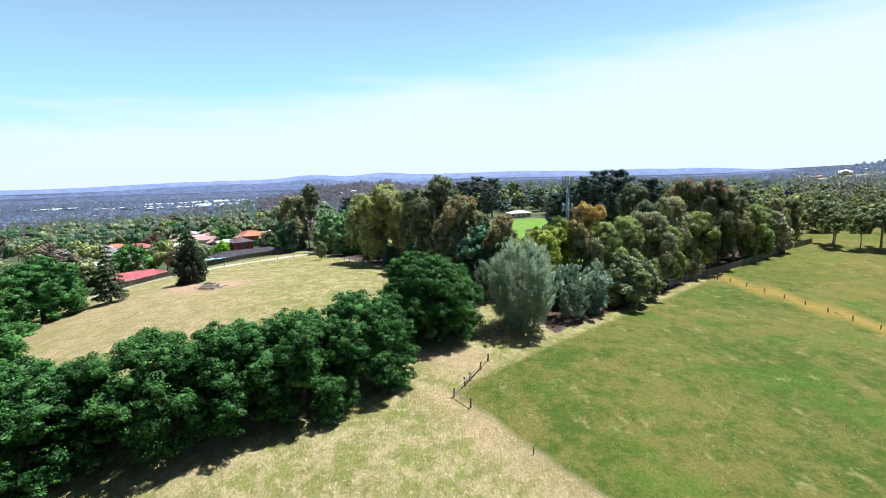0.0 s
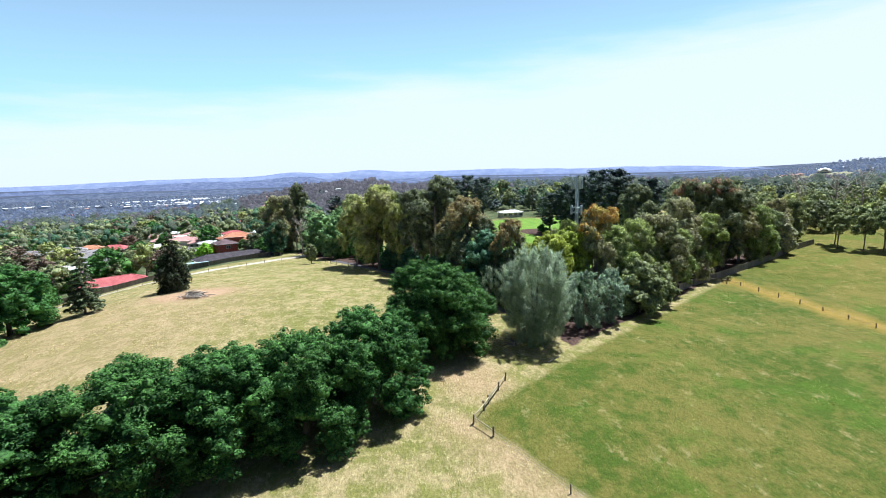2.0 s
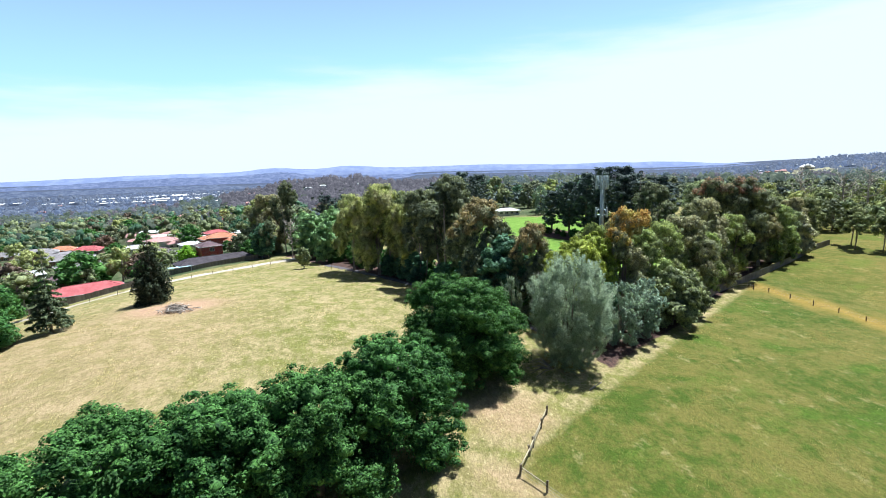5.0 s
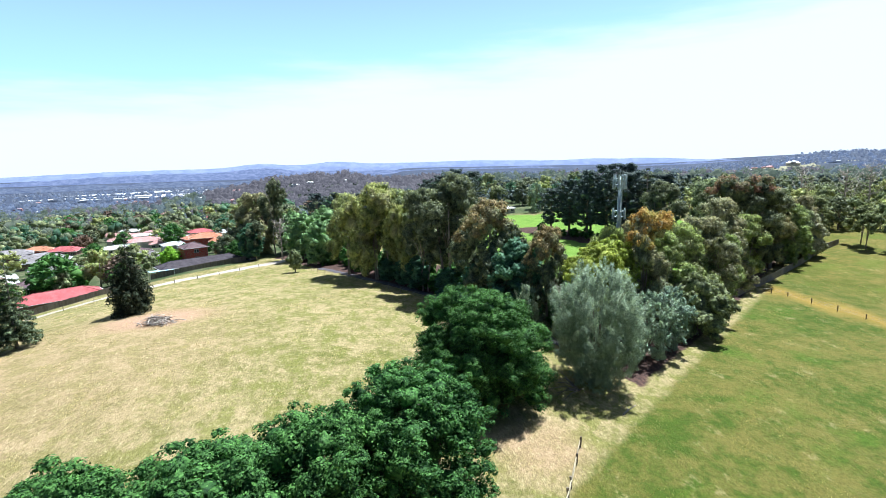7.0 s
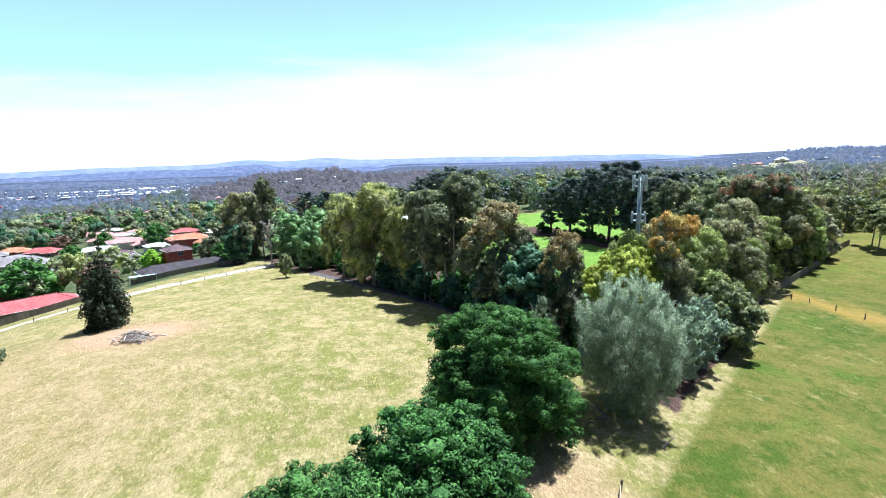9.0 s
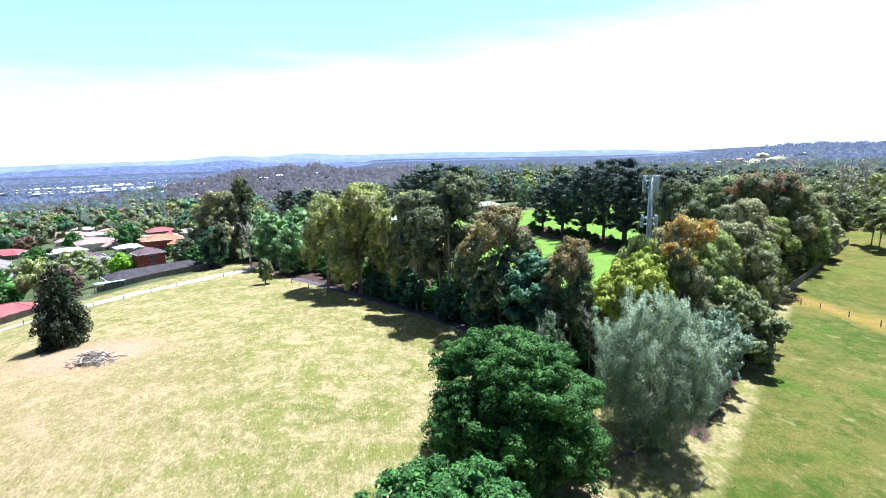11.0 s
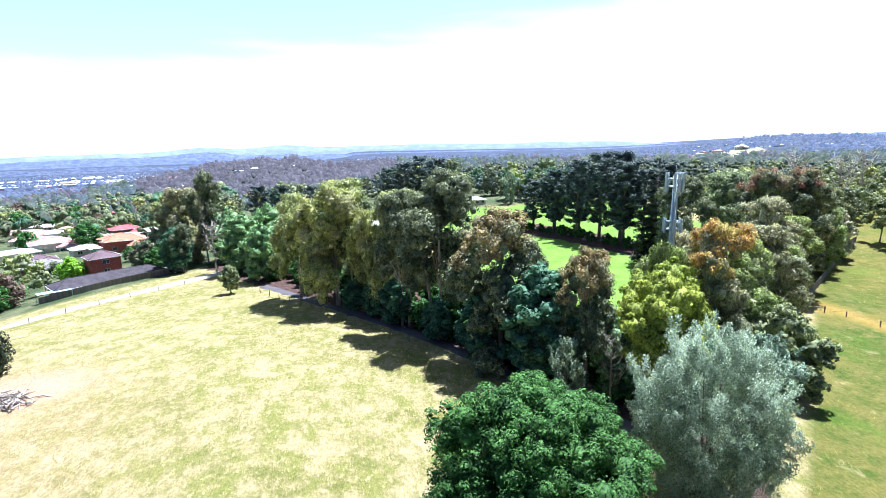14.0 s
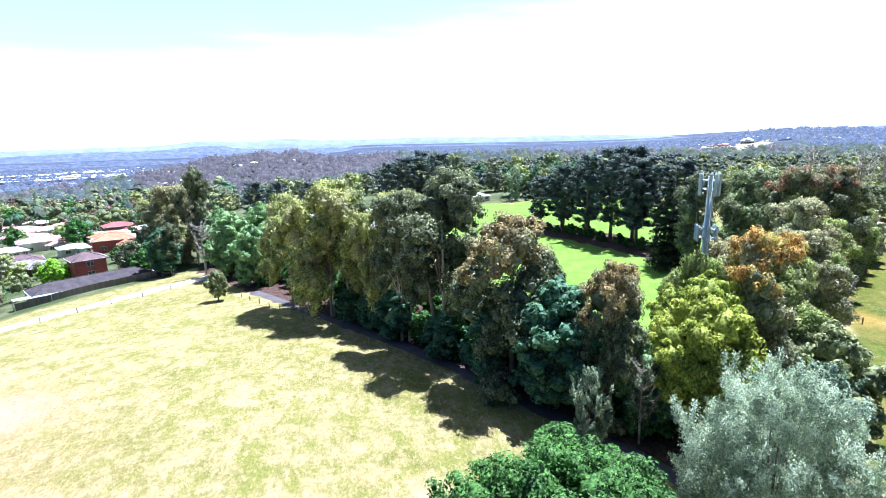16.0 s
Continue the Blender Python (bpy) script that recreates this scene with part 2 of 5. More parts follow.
LEAF = {
    "oak": leafy("oak_leaves", (0.013, 0.045, 0.014), (0.122, 0.268, 0.068), 0.18, 0.45),
    "oak_fresh": leafy("fresh_oak_leaves", (0.032, 0.092, 0.030), (0.140, 0.300, 0.082), 0.26, 0.5),
    "silver": leafy("silver_poplar_leaves", (0.165, 0.240, 0.195), (0.42, 0.535, 0.455), 0.26, 0.5),
    "gum_olive": leafy("olive_gum_leaves", (0.139, 0.180, 0.066), (0.567, 0.630, 0.270), 0.28, 0.45, (0.340, 0.355, 0.216)),
    "gum_dark": leafy("dark_gum_leaves", (0.048, 0.066, 0.046), (0.285, 0.320, 0.192), 0.2, 0.4),
    "gum_brown": leafy("bronze_gum_leaves", (0.129, 0.135, 0.084), (0.484, 0.455, 0.270), 0.26, 0.45, (0.278, 0.300, 0.192)),
    "gum_grey": leafy("grey_gum_leaves", (0.082, 0.110, 0.064), (0.365, 0.425, 0.225), 0.24, 0.45),
    "gum_fresh": leafy("fresh_gum_leaves", (0.113, 0.165, 0.058), (0.422, 0.510, 0.192), 0.28, 0.45, (0.268, 0.305, 0.168)),
    "bronze_tips": leafy("bronze_new_leaves", (0.125, 0.108, 0.062), (0.47, 0.385, 0.205), 0.26, 0.45, (0.255, 0.27, 0.165)),
    "tips": leafy("orange_new_leaves", (0.258, 0.175, 0.060), (0.659, 0.440, 0.150), 0.24, 0.45, (0.381, 0.370, 0.132)),
    "red_tips": leafy("red_new_leaves", (0.154, 0.098, 0.074), (0.453, 0.260, 0.180), 0.28, 0.45, (0.227, 0.205, 0.144)),
    "yellow": leafy("yellow_green_leaves", (0.150, 0.200, 0.036), (0.45, 0.53, 0.115), 0.3, 0.45),
    "lime": leafy("lime_green_leaves", (0.150, 0.310, 0.030), (0.350, 0.580, 0.070), 0.3, 0.45),
    "bright": leafy("bright_green_leaves", (0.088, 0.180, 0.078), (0.309, 0.470, 0.228), 0.22, 0.45),
    "teal": leafy("blue_green_leaves", (0.037, 0.092, 0.062), (0.154, 0.285, 0.180), 0.26, 0.45),
    "pine": leafy("pine_needles", (0.035, 0.055, 0.060), (0.165, 0.210, 0.198), 0.06, 0.5),
    "cypress": leafy("cypress_sprays", (0.016, 0.026, 0.018), (0.066, 0.089, 0.056), 0.05, 0.55),
    "spruce": leafy("conifer_needles", (0.044, 0.070, 0.042), (0.190, 0.240, 0.135), 0.08, 0.5),
    "rust": leafy("rusty_brown_leaves", (0.100, 0.074, 0.062), (0.265, 0.200, 0.160), 0.16, 0.5),
    "flower": leafy("creamy_blossom", (0.175, 0.205, 0.128), (0.74, 0.75, 0.60), 0.18, 0.5, (0.24, 0.265, 0.155)),
}
BARK = rough_surface("grey_bark", (0.10, 0.08, 0.065), (0.27, 0.23, 0.19), 0.8, 6.0, 0.9, 0.6, stretch=(1, 1, 0.25))
GUM_BARK = rough_surface("smooth_gum_bark", (0.22, 0.17, 0.13), (0.50, 0.43, 0.36), 0.5, 3.0, 0.75, 0.3, stretch=(1, 1, 0.3))
DEAD_WOOD = rough_surface("bleached_dead_wood", (0.27, 0.225, 0.19), (0.62, 0.56, 0.50), 0.8, 6.0, 0.85, 0.4, stretch=(1, 1, 0.3))
TIMBER = rough_surface("weathered_fence_timber", (0.14, 0.11, 0.085), (0.34, 0.28, 0.21), 0.7, 8.0, 0.9, 0.4, stretch=(1, 1, 0.2))
PALE_TIMBER = rough_surface("pale_rail_timber", (0.34, 0.28, 0.18), (0.58, 0.50, 0.34), 0.7, 8.0, 0.9, 0.4)
PALING = rough_surface("grey_paling_timber", (0.13, 0.11, 0.10), (0.27, 0.24, 0.22), 0.5, 7.0, 0.9, 0.5, stretch=(3, 3, 0.2))
STEEL = rough_surface("galvanised_steel", (0.26, 0.32, 0.34), (0.42, 0.49, 0.50), 0.6, 5.0, 0.5, 0.1, metal=0.35)
ANTENNA = rough_surface("pale_grey_radome", (0.40, 0.46, 0.50), (0.56, 0.62, 0.66), 0.8, 6.0, 0.45, 0.05)
WIRE = rough_surface("fence_wire", (0.25, 0.25, 0.24), (0.4, 0.4, 0.38), 2.0, 9.0, 0.5, 0.0, metal=0.6)
GRAVEL = rough_surface("pale_gravel", (0.40, 0.34, 0.28), (0.66, 0.59, 0.50), 0.25, 3.0, 0.95, 0.5)
# path colour darkened and purpled towards its look in the trees' shade
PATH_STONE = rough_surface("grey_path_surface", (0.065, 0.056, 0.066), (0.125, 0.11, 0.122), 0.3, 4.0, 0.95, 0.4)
HAZY_SHED = rough_surface("hazy_pale_sheet", (0.46, 0.46, 0.48), (0.60, 0.60, 0.61), 0.1, 1.0, 0.9, 0.0)
RENDER_WALL = rough_surface("cream_rendered_wall", (0.55, 0.50, 0.43), (0.70, 0.66, 0.58), 0.4, 5.0, 0.85, 0.1)
WHITE_PAINT = rough_surface("white_paint", (0.68, 0.68, 0.66), (0.82, 0.82, 0.80), 0.5, 5.0, 0.6, 0.05)
METAL_ROOF = rough_surface("pale_sheet_roof", (0.55, 0.55, 0.54), (0.74, 0.74, 0.73), 0.3, 4.0, 0.5, 0.15, stretch=(6, 0.4, 1))
BLUE_SHEET = rough_surface("pale_blue_sheet", (0.36, 0.55, 0.62), (0.55, 0.72, 0.78), 0.4, 4.0, 0.5, 0.1)
BRICK_RED = brickwork("red_brick", (0.52, 0.095, 0.075), (0.42, 0.075, 0.06))
BRICK_BROWN = brickwork("brown_brick", (0.20, 0.115, 0.08), (0.15, 0.085, 0.06))
ROOF = {
    "red": roof_tiles("red_roof_tiles", (0.36, 0.085, 0.092), (0.48, 0.155, 0.155)),
    "pink": roof_tiles("faded_pink_roof_tiles", (0.42, 0.22, 0.20), (0.56, 0.35, 0.33)),
    "orange": roof_tiles("terracotta_roof_tiles", (0.42, 0.17, 0.095), (0.55, 0.27, 0.17)),
    "grey": roof_tiles("grey_roof_tiles", (0.20, 0.18, 0.185), (0.34, 0.315, 0.32)),
    "dark": roof_tiles("charcoal_roof_tiles", (0.050, 0.042, 0.050), (0.098, 0.085, 0.097)),
    "brown": roof_tiles("brown_roof_tiles", (0.115, 0.078, 0.086), (0.19, 0.13, 0.142)),
    "white": METAL_ROOF,
}
GLASS = glass_pane("window_glass")
GROUND = ground_material()
GRASS_DRY = leafy("dry_grass_blades", (0.36, 0.30, 0.14), (0.62, 0.52, 0.29), 0.28, 0.6)
GRASS_GREEN = leafy("yellowing_grass_blades", (0.24, 0.26, 0.07), (0.52, 0.46, 0.22), 0.28, 0.6)


# ---- mesh helpers ----
def part(name, bm, mat, parent, label=""):
    me = bpy.data.meshes.new(name)
    bm.to_mesh(me)
    bm.free()
    me.materials.append(mat)
    ob = new(name, me)
    ob.parent = parent
    if label:
        ob["label"] = label
    return ob


def thing(name, m, label, category, group="", kind=""):
    ob = new(name)
    ob.empty_display_size = 0.3
    ob.matrix_basis = m
    return tagged(ob, label, category, group, kind)


def quads_mesh(name, verts, mat, parent=None, label="", faces=None, smooth=False):
    """A mesh from an array of vertices, four to a face unless faces are given."""
    me = bpy.data.meshes.new(name)
    verts = np.asarray(verts, dtype=np.float32).reshape(-1, 3)
    faces = np.arange(len(verts), dtype=np.int32).reshape(-1, 4) if faces is None else np.asarray(faces, dtype=np.int32)
    n = faces.shape[1]
    me.vertices.add(len(verts))
    me.vertices.foreach_set("co", verts.ravel())
    me.loops.add(faces.size)
    me.loops.foreach_set("vertex_index", faces.ravel())
    me.polygons.add(len(faces))
    me.polygons.foreach_set("loop_start", np.arange(0, faces.size, n, dtype=np.int32))
    me.polygons.foreach_set("use_smooth", np.full(len(faces), smooth))
    me.update(calc_edges=True)
    me.materials.append(mat)
    ob = new(name, me)
    ob.parent = parent
    if label:
        ob["label"] = label
    return ob


def box(bm, x0, y0, z0, x1, y1, z1, bevel=0.0):
    made = bmesh.ops.create_cube(bm, size=1.0, matrix=Matrix.Translation(((x0 + x1) / 2, (y0 + y1) / 2, (z0 + z1) / 2)) @ Matrix.Diagonal((x1 - x0, y1 - y0, z1 - z0, 1)))
    if bevel:
        edges = list({e for v in made["verts"] for e in v.link_edges})
        bmesh.ops.bevel(bm, geom=edges, offset=bevel, segments=2, affect="EDGES")
    return made


def one_box(*a, bevel=0.0):
    bm = bmesh.new()
    box(bm, *a, bevel=bevel)
    return bm


def tube_into(bm, points, radii, sides=7):
    """A tapered tube along points, closed at both ends."""
    rings = []
    pts = [Vector(p) for p in points]
    for i, p in enumerate(pts):
        d = (pts[min(i + 1, len(pts) - 1)] - pts[max(i - 1, 0)]).normalized()
        a = d.orthogonal().normalized() if i == 0 else (a - d * a.dot(d)).normalized()
        b = d.cross(a)
        rings.append([bm.verts.new(p + radii[i] * (math.cos(k * math.tau / sides) * a + math.sin(k * math.tau / sides) * b)) for k in range(sides)])
    for r, s in zip(rings, rings[1:]):
        for k in range(sides):
            bm.faces.new((r[k], r[(k + 1) % sides], s[(k + 1) % sides], s[k])).smooth = True
    bm.faces.new(rings[0][::-1])
    bm.faces.new(rings[-1])


def tube(points, radii, sides=7):
    bm = bmesh.new()
    tube_into(bm, points, radii, sides)
    return bm


# ---- the lie of the land ----
def smooth(a, b, v):
    u = np.clip((v - a) / (b - a), 0, 1)
    return u * u * (3 - 2 * u)


def land(x, y):
    """Height of the ground: a low hill with a wooded crest, falling to a valley of suburbs, with hills to the east."""
    x, y = np.asarray(x, float), np.asarray(y, float)
    h = -11.37 + 0.037 * np.clip(x, -160, 160) + 0.0427 * np.clip(y, -60, 260)
    h = h + 11.54 * np.exp(-((x + 49) / 89.4) ** 2 - ((y - 106.2) / 85) ** 2)
    h = h - 4.0 * smooth(-75, -130, x)
    r = np.hypot(x, y - 120)
    h = h - 14 * smooth(170, 420, r) * smooth(60, -60, x) - 42 * smooth(380, 1500, r)
    az = np.degrees(np.arctan2(x, y))
    h = h + 60 * np.exp(-((az - 44) / 11) ** 2) * smooth(500, 1700, r)
    h = h + 38 * np.exp(-((x + 150) / 150) ** 2 - ((y - 850) / 170) ** 2)
    h = h + 11 * np.exp(-((x - 700) / 140) ** 2 - ((y - 945) / 110) ** 2)
    return h


def at(x, y, dz=0.0):
    return (x, y, float(land(x, y)) + dz)


EDGE = [(-52, 205), (-37.6, 181), (-21.6, 156), (-9, 139), (0.5, 125), (5.8, 117), (11.3, 109), (18, 99)]  # edge of the belt of trees
TRACK = [(-150, 118), (-120, 146), (-100, 160), (-83, 174), (-72, 184.8), (-56, 201), (-50, 207)]  # gravel track by the back fences


def along(line, step):
    """Points and headings at even steps along a broken line."""
    out, left = [], 0.0
    for (ax, ay), (bx, by) in zip(line, line[1:]):
        n = math.hypot(bx - ax, by - ay)
        d = left
        while d < n:
            out.append((ax + (bx - ax) * d / n, ay + (by - ay) * d / n, math.atan2(by - ay, bx - ax)))
            d += step
        left = d - n
    return out


def side_of(line, x, y):
    """Signed distance to a broken line; positive to the right of its direction."""
    best = np.full(np.shape(x), 1e9)
    sign = np.ones(np.shape(x))
    for (ax, ay), (bx, by) in zip(line, line[1:]):
        dx, dy = bx - ax, by - ay
        u = np.clip(((x - ax) * dx + (y - ay) * dy) / (dx * dx + dy * dy), 0, 1)
        d = np.hypot(x - ax - u * dx, y - ay - u * dy)
        s = np.where((x - ax) * dy - (y - ay) * dx > 0, 1.0, -1.0)
        sign = np.where(d < best - 1e-6, s, sign)
        best = np.minimum(d, best)
    return best * sign


def make_ground():
    n, k, a = 270, 5.05, 60.0
    u = np.linspace(-1, 1, n + 1)
    gx, gy = np.meshgrid(a * np.sinh(k * u) , 110 + a * np.sinh(k * u), indexing="xy")
    x, y = gx.ravel(), gy.ravel()
    z = land(x, y)
    near = smooth(400, 150, np.hypot(x, y - 110))
    z = z + near * np.array([0.16 * noise.noise((px * 0.21, py * 0.21, 0)) + 0.10 * noise.noise((px * 0.6, py * 0.6, 3)) for px, py in zip(x, y)])
    i = np.arange(n * (n + 1)).reshape(n, n + 1)[:, :-1].ravel()
    faces = np.stack([i, i + 1, i + n + 2, i + n + 1], 1)
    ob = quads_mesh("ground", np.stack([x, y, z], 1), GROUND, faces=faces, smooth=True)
    tagged(ob, "rolling paddocks of dry straw-coloured and green grass", "ground", kind="structure")
    s1 = 0.8 * (x - 0.9) + 0.6 * (y - 68.8)
    s2 = 0.69 * (x - 3) - 0.72 * (y - 75)
    belt = -side_of(EDGE, x, y)
    r = np.hypot(x, y - 110)
    lawn = smooth(0, 3, 1 - np.hypot((x - 50) / 34, (y - 212) / 82)) * 3 + smooth(1.05, 0.95, np.hypot((x - 44) / 31, (y - 216) / 84)) + smooth(1.05, 0.95, np.hypot((x - 78) / 34, (y - 246) / 55))
    masks = {
        "green": smooth(-3.5, 5.0, np.minimum(s1, s2 - 1.0)) * smooth(330, 260, r),
        "lawn": np.clip(lawn, 0, 1),
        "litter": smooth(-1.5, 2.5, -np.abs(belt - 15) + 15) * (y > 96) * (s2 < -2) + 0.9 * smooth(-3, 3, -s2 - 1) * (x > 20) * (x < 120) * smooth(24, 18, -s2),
        "ochre": 0.8 * smooth(4.5, 1.0, np.abs(side_of([(74, 147), (77, 137), (81, 119), (86, 98), (92, 60)], x, y) + 1.5)) + 0.12 * smooth(6, 22, side_of([(92, 60), (86, 98), (81, 119), (77, 137), (74, 147)], x, y)),
        "bare": 1.0 * smooth(9, 2, np.hypot((x + 60) / 1.6, y - 128)) + 0.32 * smooth(40, 12, np.hypot(x + 66, (y - 105) * 0.8)) + 0.4 * smooth(7, 2, np.abs(s1)) * (y < 70) + 0.5 * smooth(8, 3, np.hypot(x - 2, y - 80)),
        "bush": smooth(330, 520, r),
        "garden": np.maximum.reduce([smooth(296, 304, y), smooth(-11, -14, side_of(TRACK, x, y)) * (y < 330) * (x < -50), smooth(-60, -90, x) * smooth(212, 222, y)]),
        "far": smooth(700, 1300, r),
        "clearing": smooth(3.6, 2.6, np.abs(np.degrees(np.arctan2(x, y)) - 36.4)) * smooth(900, 960, r) * smooth(1130, 1080, r) + smooth(6.5, 5.5, np.abs(np.degrees(np.arctan2(x, y)) - 41)) * smooth(1330, 1350, r) * smooth(1400, 1380, r),
    }
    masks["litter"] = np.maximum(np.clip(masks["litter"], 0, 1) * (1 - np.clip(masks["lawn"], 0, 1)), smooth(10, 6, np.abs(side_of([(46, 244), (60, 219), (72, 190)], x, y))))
    masks["lawn"] = masks["lawn"] * (1 - masks["litter"])
    for name, value in masks.items():
        ob.data.attributes.new(name, "FLOAT", "POINT").data.foreach_set("value", np.clip(value, 0, 1).astype(np.float32))
    return ob


make_ground()


def strip(name, line, width, mat, label, category, lift=0.03, step=1.5):
    """A path laid on the ground, with edges that wander a little."""
    pts = along(line, step)
    v = []
    for i, (x, y, a) in enumerate(pts):
        for s, side in ((-1, 0), (-0.5, 1), (0.0, 2), (0.5, 3), (1, 4)):
            w = width / 2 * s * (1 + 0.22 * noise.noise((i * 0.35, s * 3, 1.0)))
            px, py = x - math.sin(a) * w, y + math.cos(a) * w
            v.append(at(px, py, lift + 0.16 * noise.noise((px * 0.21, py * 0.21, 0)) + 0.10 * noise.noise((px * 0.6, py * 0.6, 3)) + (0.04 if abs(s) < 0.9 else -0.10)))
    f = [(i * 5 + k, i * 5 + k + 1, i * 5 + k + 6, i * 5 + k + 5) for i in range(len(pts) - 1) for k in range(4)]
    return tagged(quads_mesh(name, v, mat, faces=f, smooth=True), label, category, kind="structure")


strip("gravel_track", TRACK, 5.6, GRAVEL, "pale gravel track along the back fences", "track", 0.06)
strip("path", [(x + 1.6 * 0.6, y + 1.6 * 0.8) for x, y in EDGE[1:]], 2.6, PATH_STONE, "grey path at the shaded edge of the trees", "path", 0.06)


def backdrop_ridge(name, radius, base, top, mat, seed, az0=-75, az1=80, wave=1.0, humps=()):
    """A far ridge on the skyline."""
    v, f = [], []
    n = 1500
    for i in range(n + 1):
        az = az0 + (az1 - az0) * i / n
        a = radians(az)
        h = top + wave * (9 * noise.noise((az * 0.07, seed, 0)) + 6.5 * noise.noise((az * 0.32, seed, 2)) + 3.2 * noise.noise((az * 0.8, seed, 3)) + 1.6 * noise.noise((az * 1.7, seed, 4)) + 1.3 * noise.noise((az * 4.0, seed, 6)) + 1.5 * noise.noise((az * 9.0, seed, 7)))
        for c, w, up in humps:
            h += up * math.exp(-((az - c) / w) ** 2)
        for dr, z in ((0, base), (120, base + 0.55 * (h - base)), (260, h), (420, base)):
            v.append(((radius + dr) * math.sin(a), (radius + dr) * math.cos(a), z))
    for i in range(n):
        for k in range(3):
            f.append((i * 4 + k, i * 4 + 4 + k, i * 4 + 5 + k, i * 4 + 1 + k))
    return tagged(quads_mesh(name, v, mat, faces=f, smooth=True), "hazy blue wooded hills on the horizon", "hills", kind="structure")


# bluer, paler colour with each ridge and an even glow stand in for haze
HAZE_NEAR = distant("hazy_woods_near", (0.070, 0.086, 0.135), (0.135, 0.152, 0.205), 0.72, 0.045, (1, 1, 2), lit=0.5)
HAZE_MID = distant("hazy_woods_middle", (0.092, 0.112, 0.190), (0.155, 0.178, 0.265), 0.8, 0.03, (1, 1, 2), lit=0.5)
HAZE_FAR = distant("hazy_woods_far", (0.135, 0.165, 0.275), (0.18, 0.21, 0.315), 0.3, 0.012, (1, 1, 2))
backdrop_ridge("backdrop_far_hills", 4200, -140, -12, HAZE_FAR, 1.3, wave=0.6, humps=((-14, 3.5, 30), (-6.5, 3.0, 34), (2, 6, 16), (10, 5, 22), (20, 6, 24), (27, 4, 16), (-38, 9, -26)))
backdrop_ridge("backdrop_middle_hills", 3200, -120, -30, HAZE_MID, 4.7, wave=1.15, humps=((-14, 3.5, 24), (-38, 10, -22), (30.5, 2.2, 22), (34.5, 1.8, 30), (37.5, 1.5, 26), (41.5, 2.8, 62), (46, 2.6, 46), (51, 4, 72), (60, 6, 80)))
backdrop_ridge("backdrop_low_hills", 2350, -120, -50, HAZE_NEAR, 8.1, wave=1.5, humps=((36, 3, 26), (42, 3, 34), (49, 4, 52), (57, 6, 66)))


# ---- trees ----
RNG = np.random.default_rng(7)


def unit(v):
    return v / np.maximum(np.linalg.norm(v, axis=-1, keepdims=True), 1e-9)


def sprays(lobes, count, size, rng, up=0.25, loose=0.33, slim=0.55, droop=0.0, cover=-0.55, depth=(0.72, 1.05), soft=0.85):
    """Leaf sprays over a crown's lobes (x, y, z, rx, ry, rz): bent four-cornered blades, most on the outer and upper faces.
    Each corner carries its place and the direction in which the leaves about it face."""
    lobes = np.asarray(lobes, float)
    area = (lobes[:, 3] * lobes[:, 4] * lobes[:, 5]) ** (2 / 3)
    pick = rng.choice(len(lobes), count, p=area / area.sum())
    L = lobes[pick]
    d = unit(rng.normal(size=(count, 3)) + np.array([0, 0, 0.25]))
    d[:, 2] = np.where(d[:, 2] < cover, -d[:, 2], d[:, 2])
    rad = depth[1] - (depth[1] - depth[0]) * rng.random((count, 1)) ** 1.8
    p = L[:, :3] + d * L[:, 3:6] * rad
    out = unit(d / L[:, 3:6])
    nrm = unit(out + loose * rng.normal(size=(count, 3)) + np.array([0, 0, up]))
    t = unit(np.cross(nrm, rng.normal(size=(count, 3))))
    t = unit(t + np.array([0, 0, -droop]))
    b = np.cross(nrm, t)
    s = size * (0.6 + 0.8 * rng.random((count, 1)))
    bend = nrm * s * (0.10 + 0.25 * rng.random((count, 1)))
    v = np.stack([p - t * s, p - b * s * slim + bend, p + t * s, p + b * s * slim + bend], 1)
    face = unit(soft * out + (1.25 - soft) * nrm)
    return np.concatenate([v, np.repeat(face[:, None], 4, 1)], 2)


def ball(level):
    bm = bmesh.new()
    bmesh.ops.create_icosphere(bm, subdivisions=level, radius=1.0)
    v = np.array([x.co[:] for x in bm.verts])
    f = np.array([[x.index for x in q.verts] for q in bm.faces])
    bm.free()
    return v, f


BALLS = {1: ball(1), 2: ball(2)}


def clumps(lobes, scale, rng, level=1, rough=0.16):
    """The dense hearts of the leaf clumps: knobbly masses under the loose sprays."""
    lobes = np.asarray(lobes, float)
    v0, f0 = BALLS[level]
    n = len(lobes)
    knob = 1 + rough * rng.normal(size=(n, len(v0), 1)).clip(-1.6, 1.6)
    turn = np.linalg.qr(rng.normal(size=(n, 3, 3)))[0]
    v = np.einsum("nij,vj->nvi", turn, v0) * knob * lobes[:, None, 3:6] * scale + lobes[:, None, :3]
    f = f0[None] + (np.arange(n) * len(v0))[:, None, None]
    face = unit((v - lobes[:, None, :3]) / lobes[:, None, 3:6] ** 2)
    return np.concatenate([v, face], 2).reshape(-1, 6), f.reshape(-1, 3)


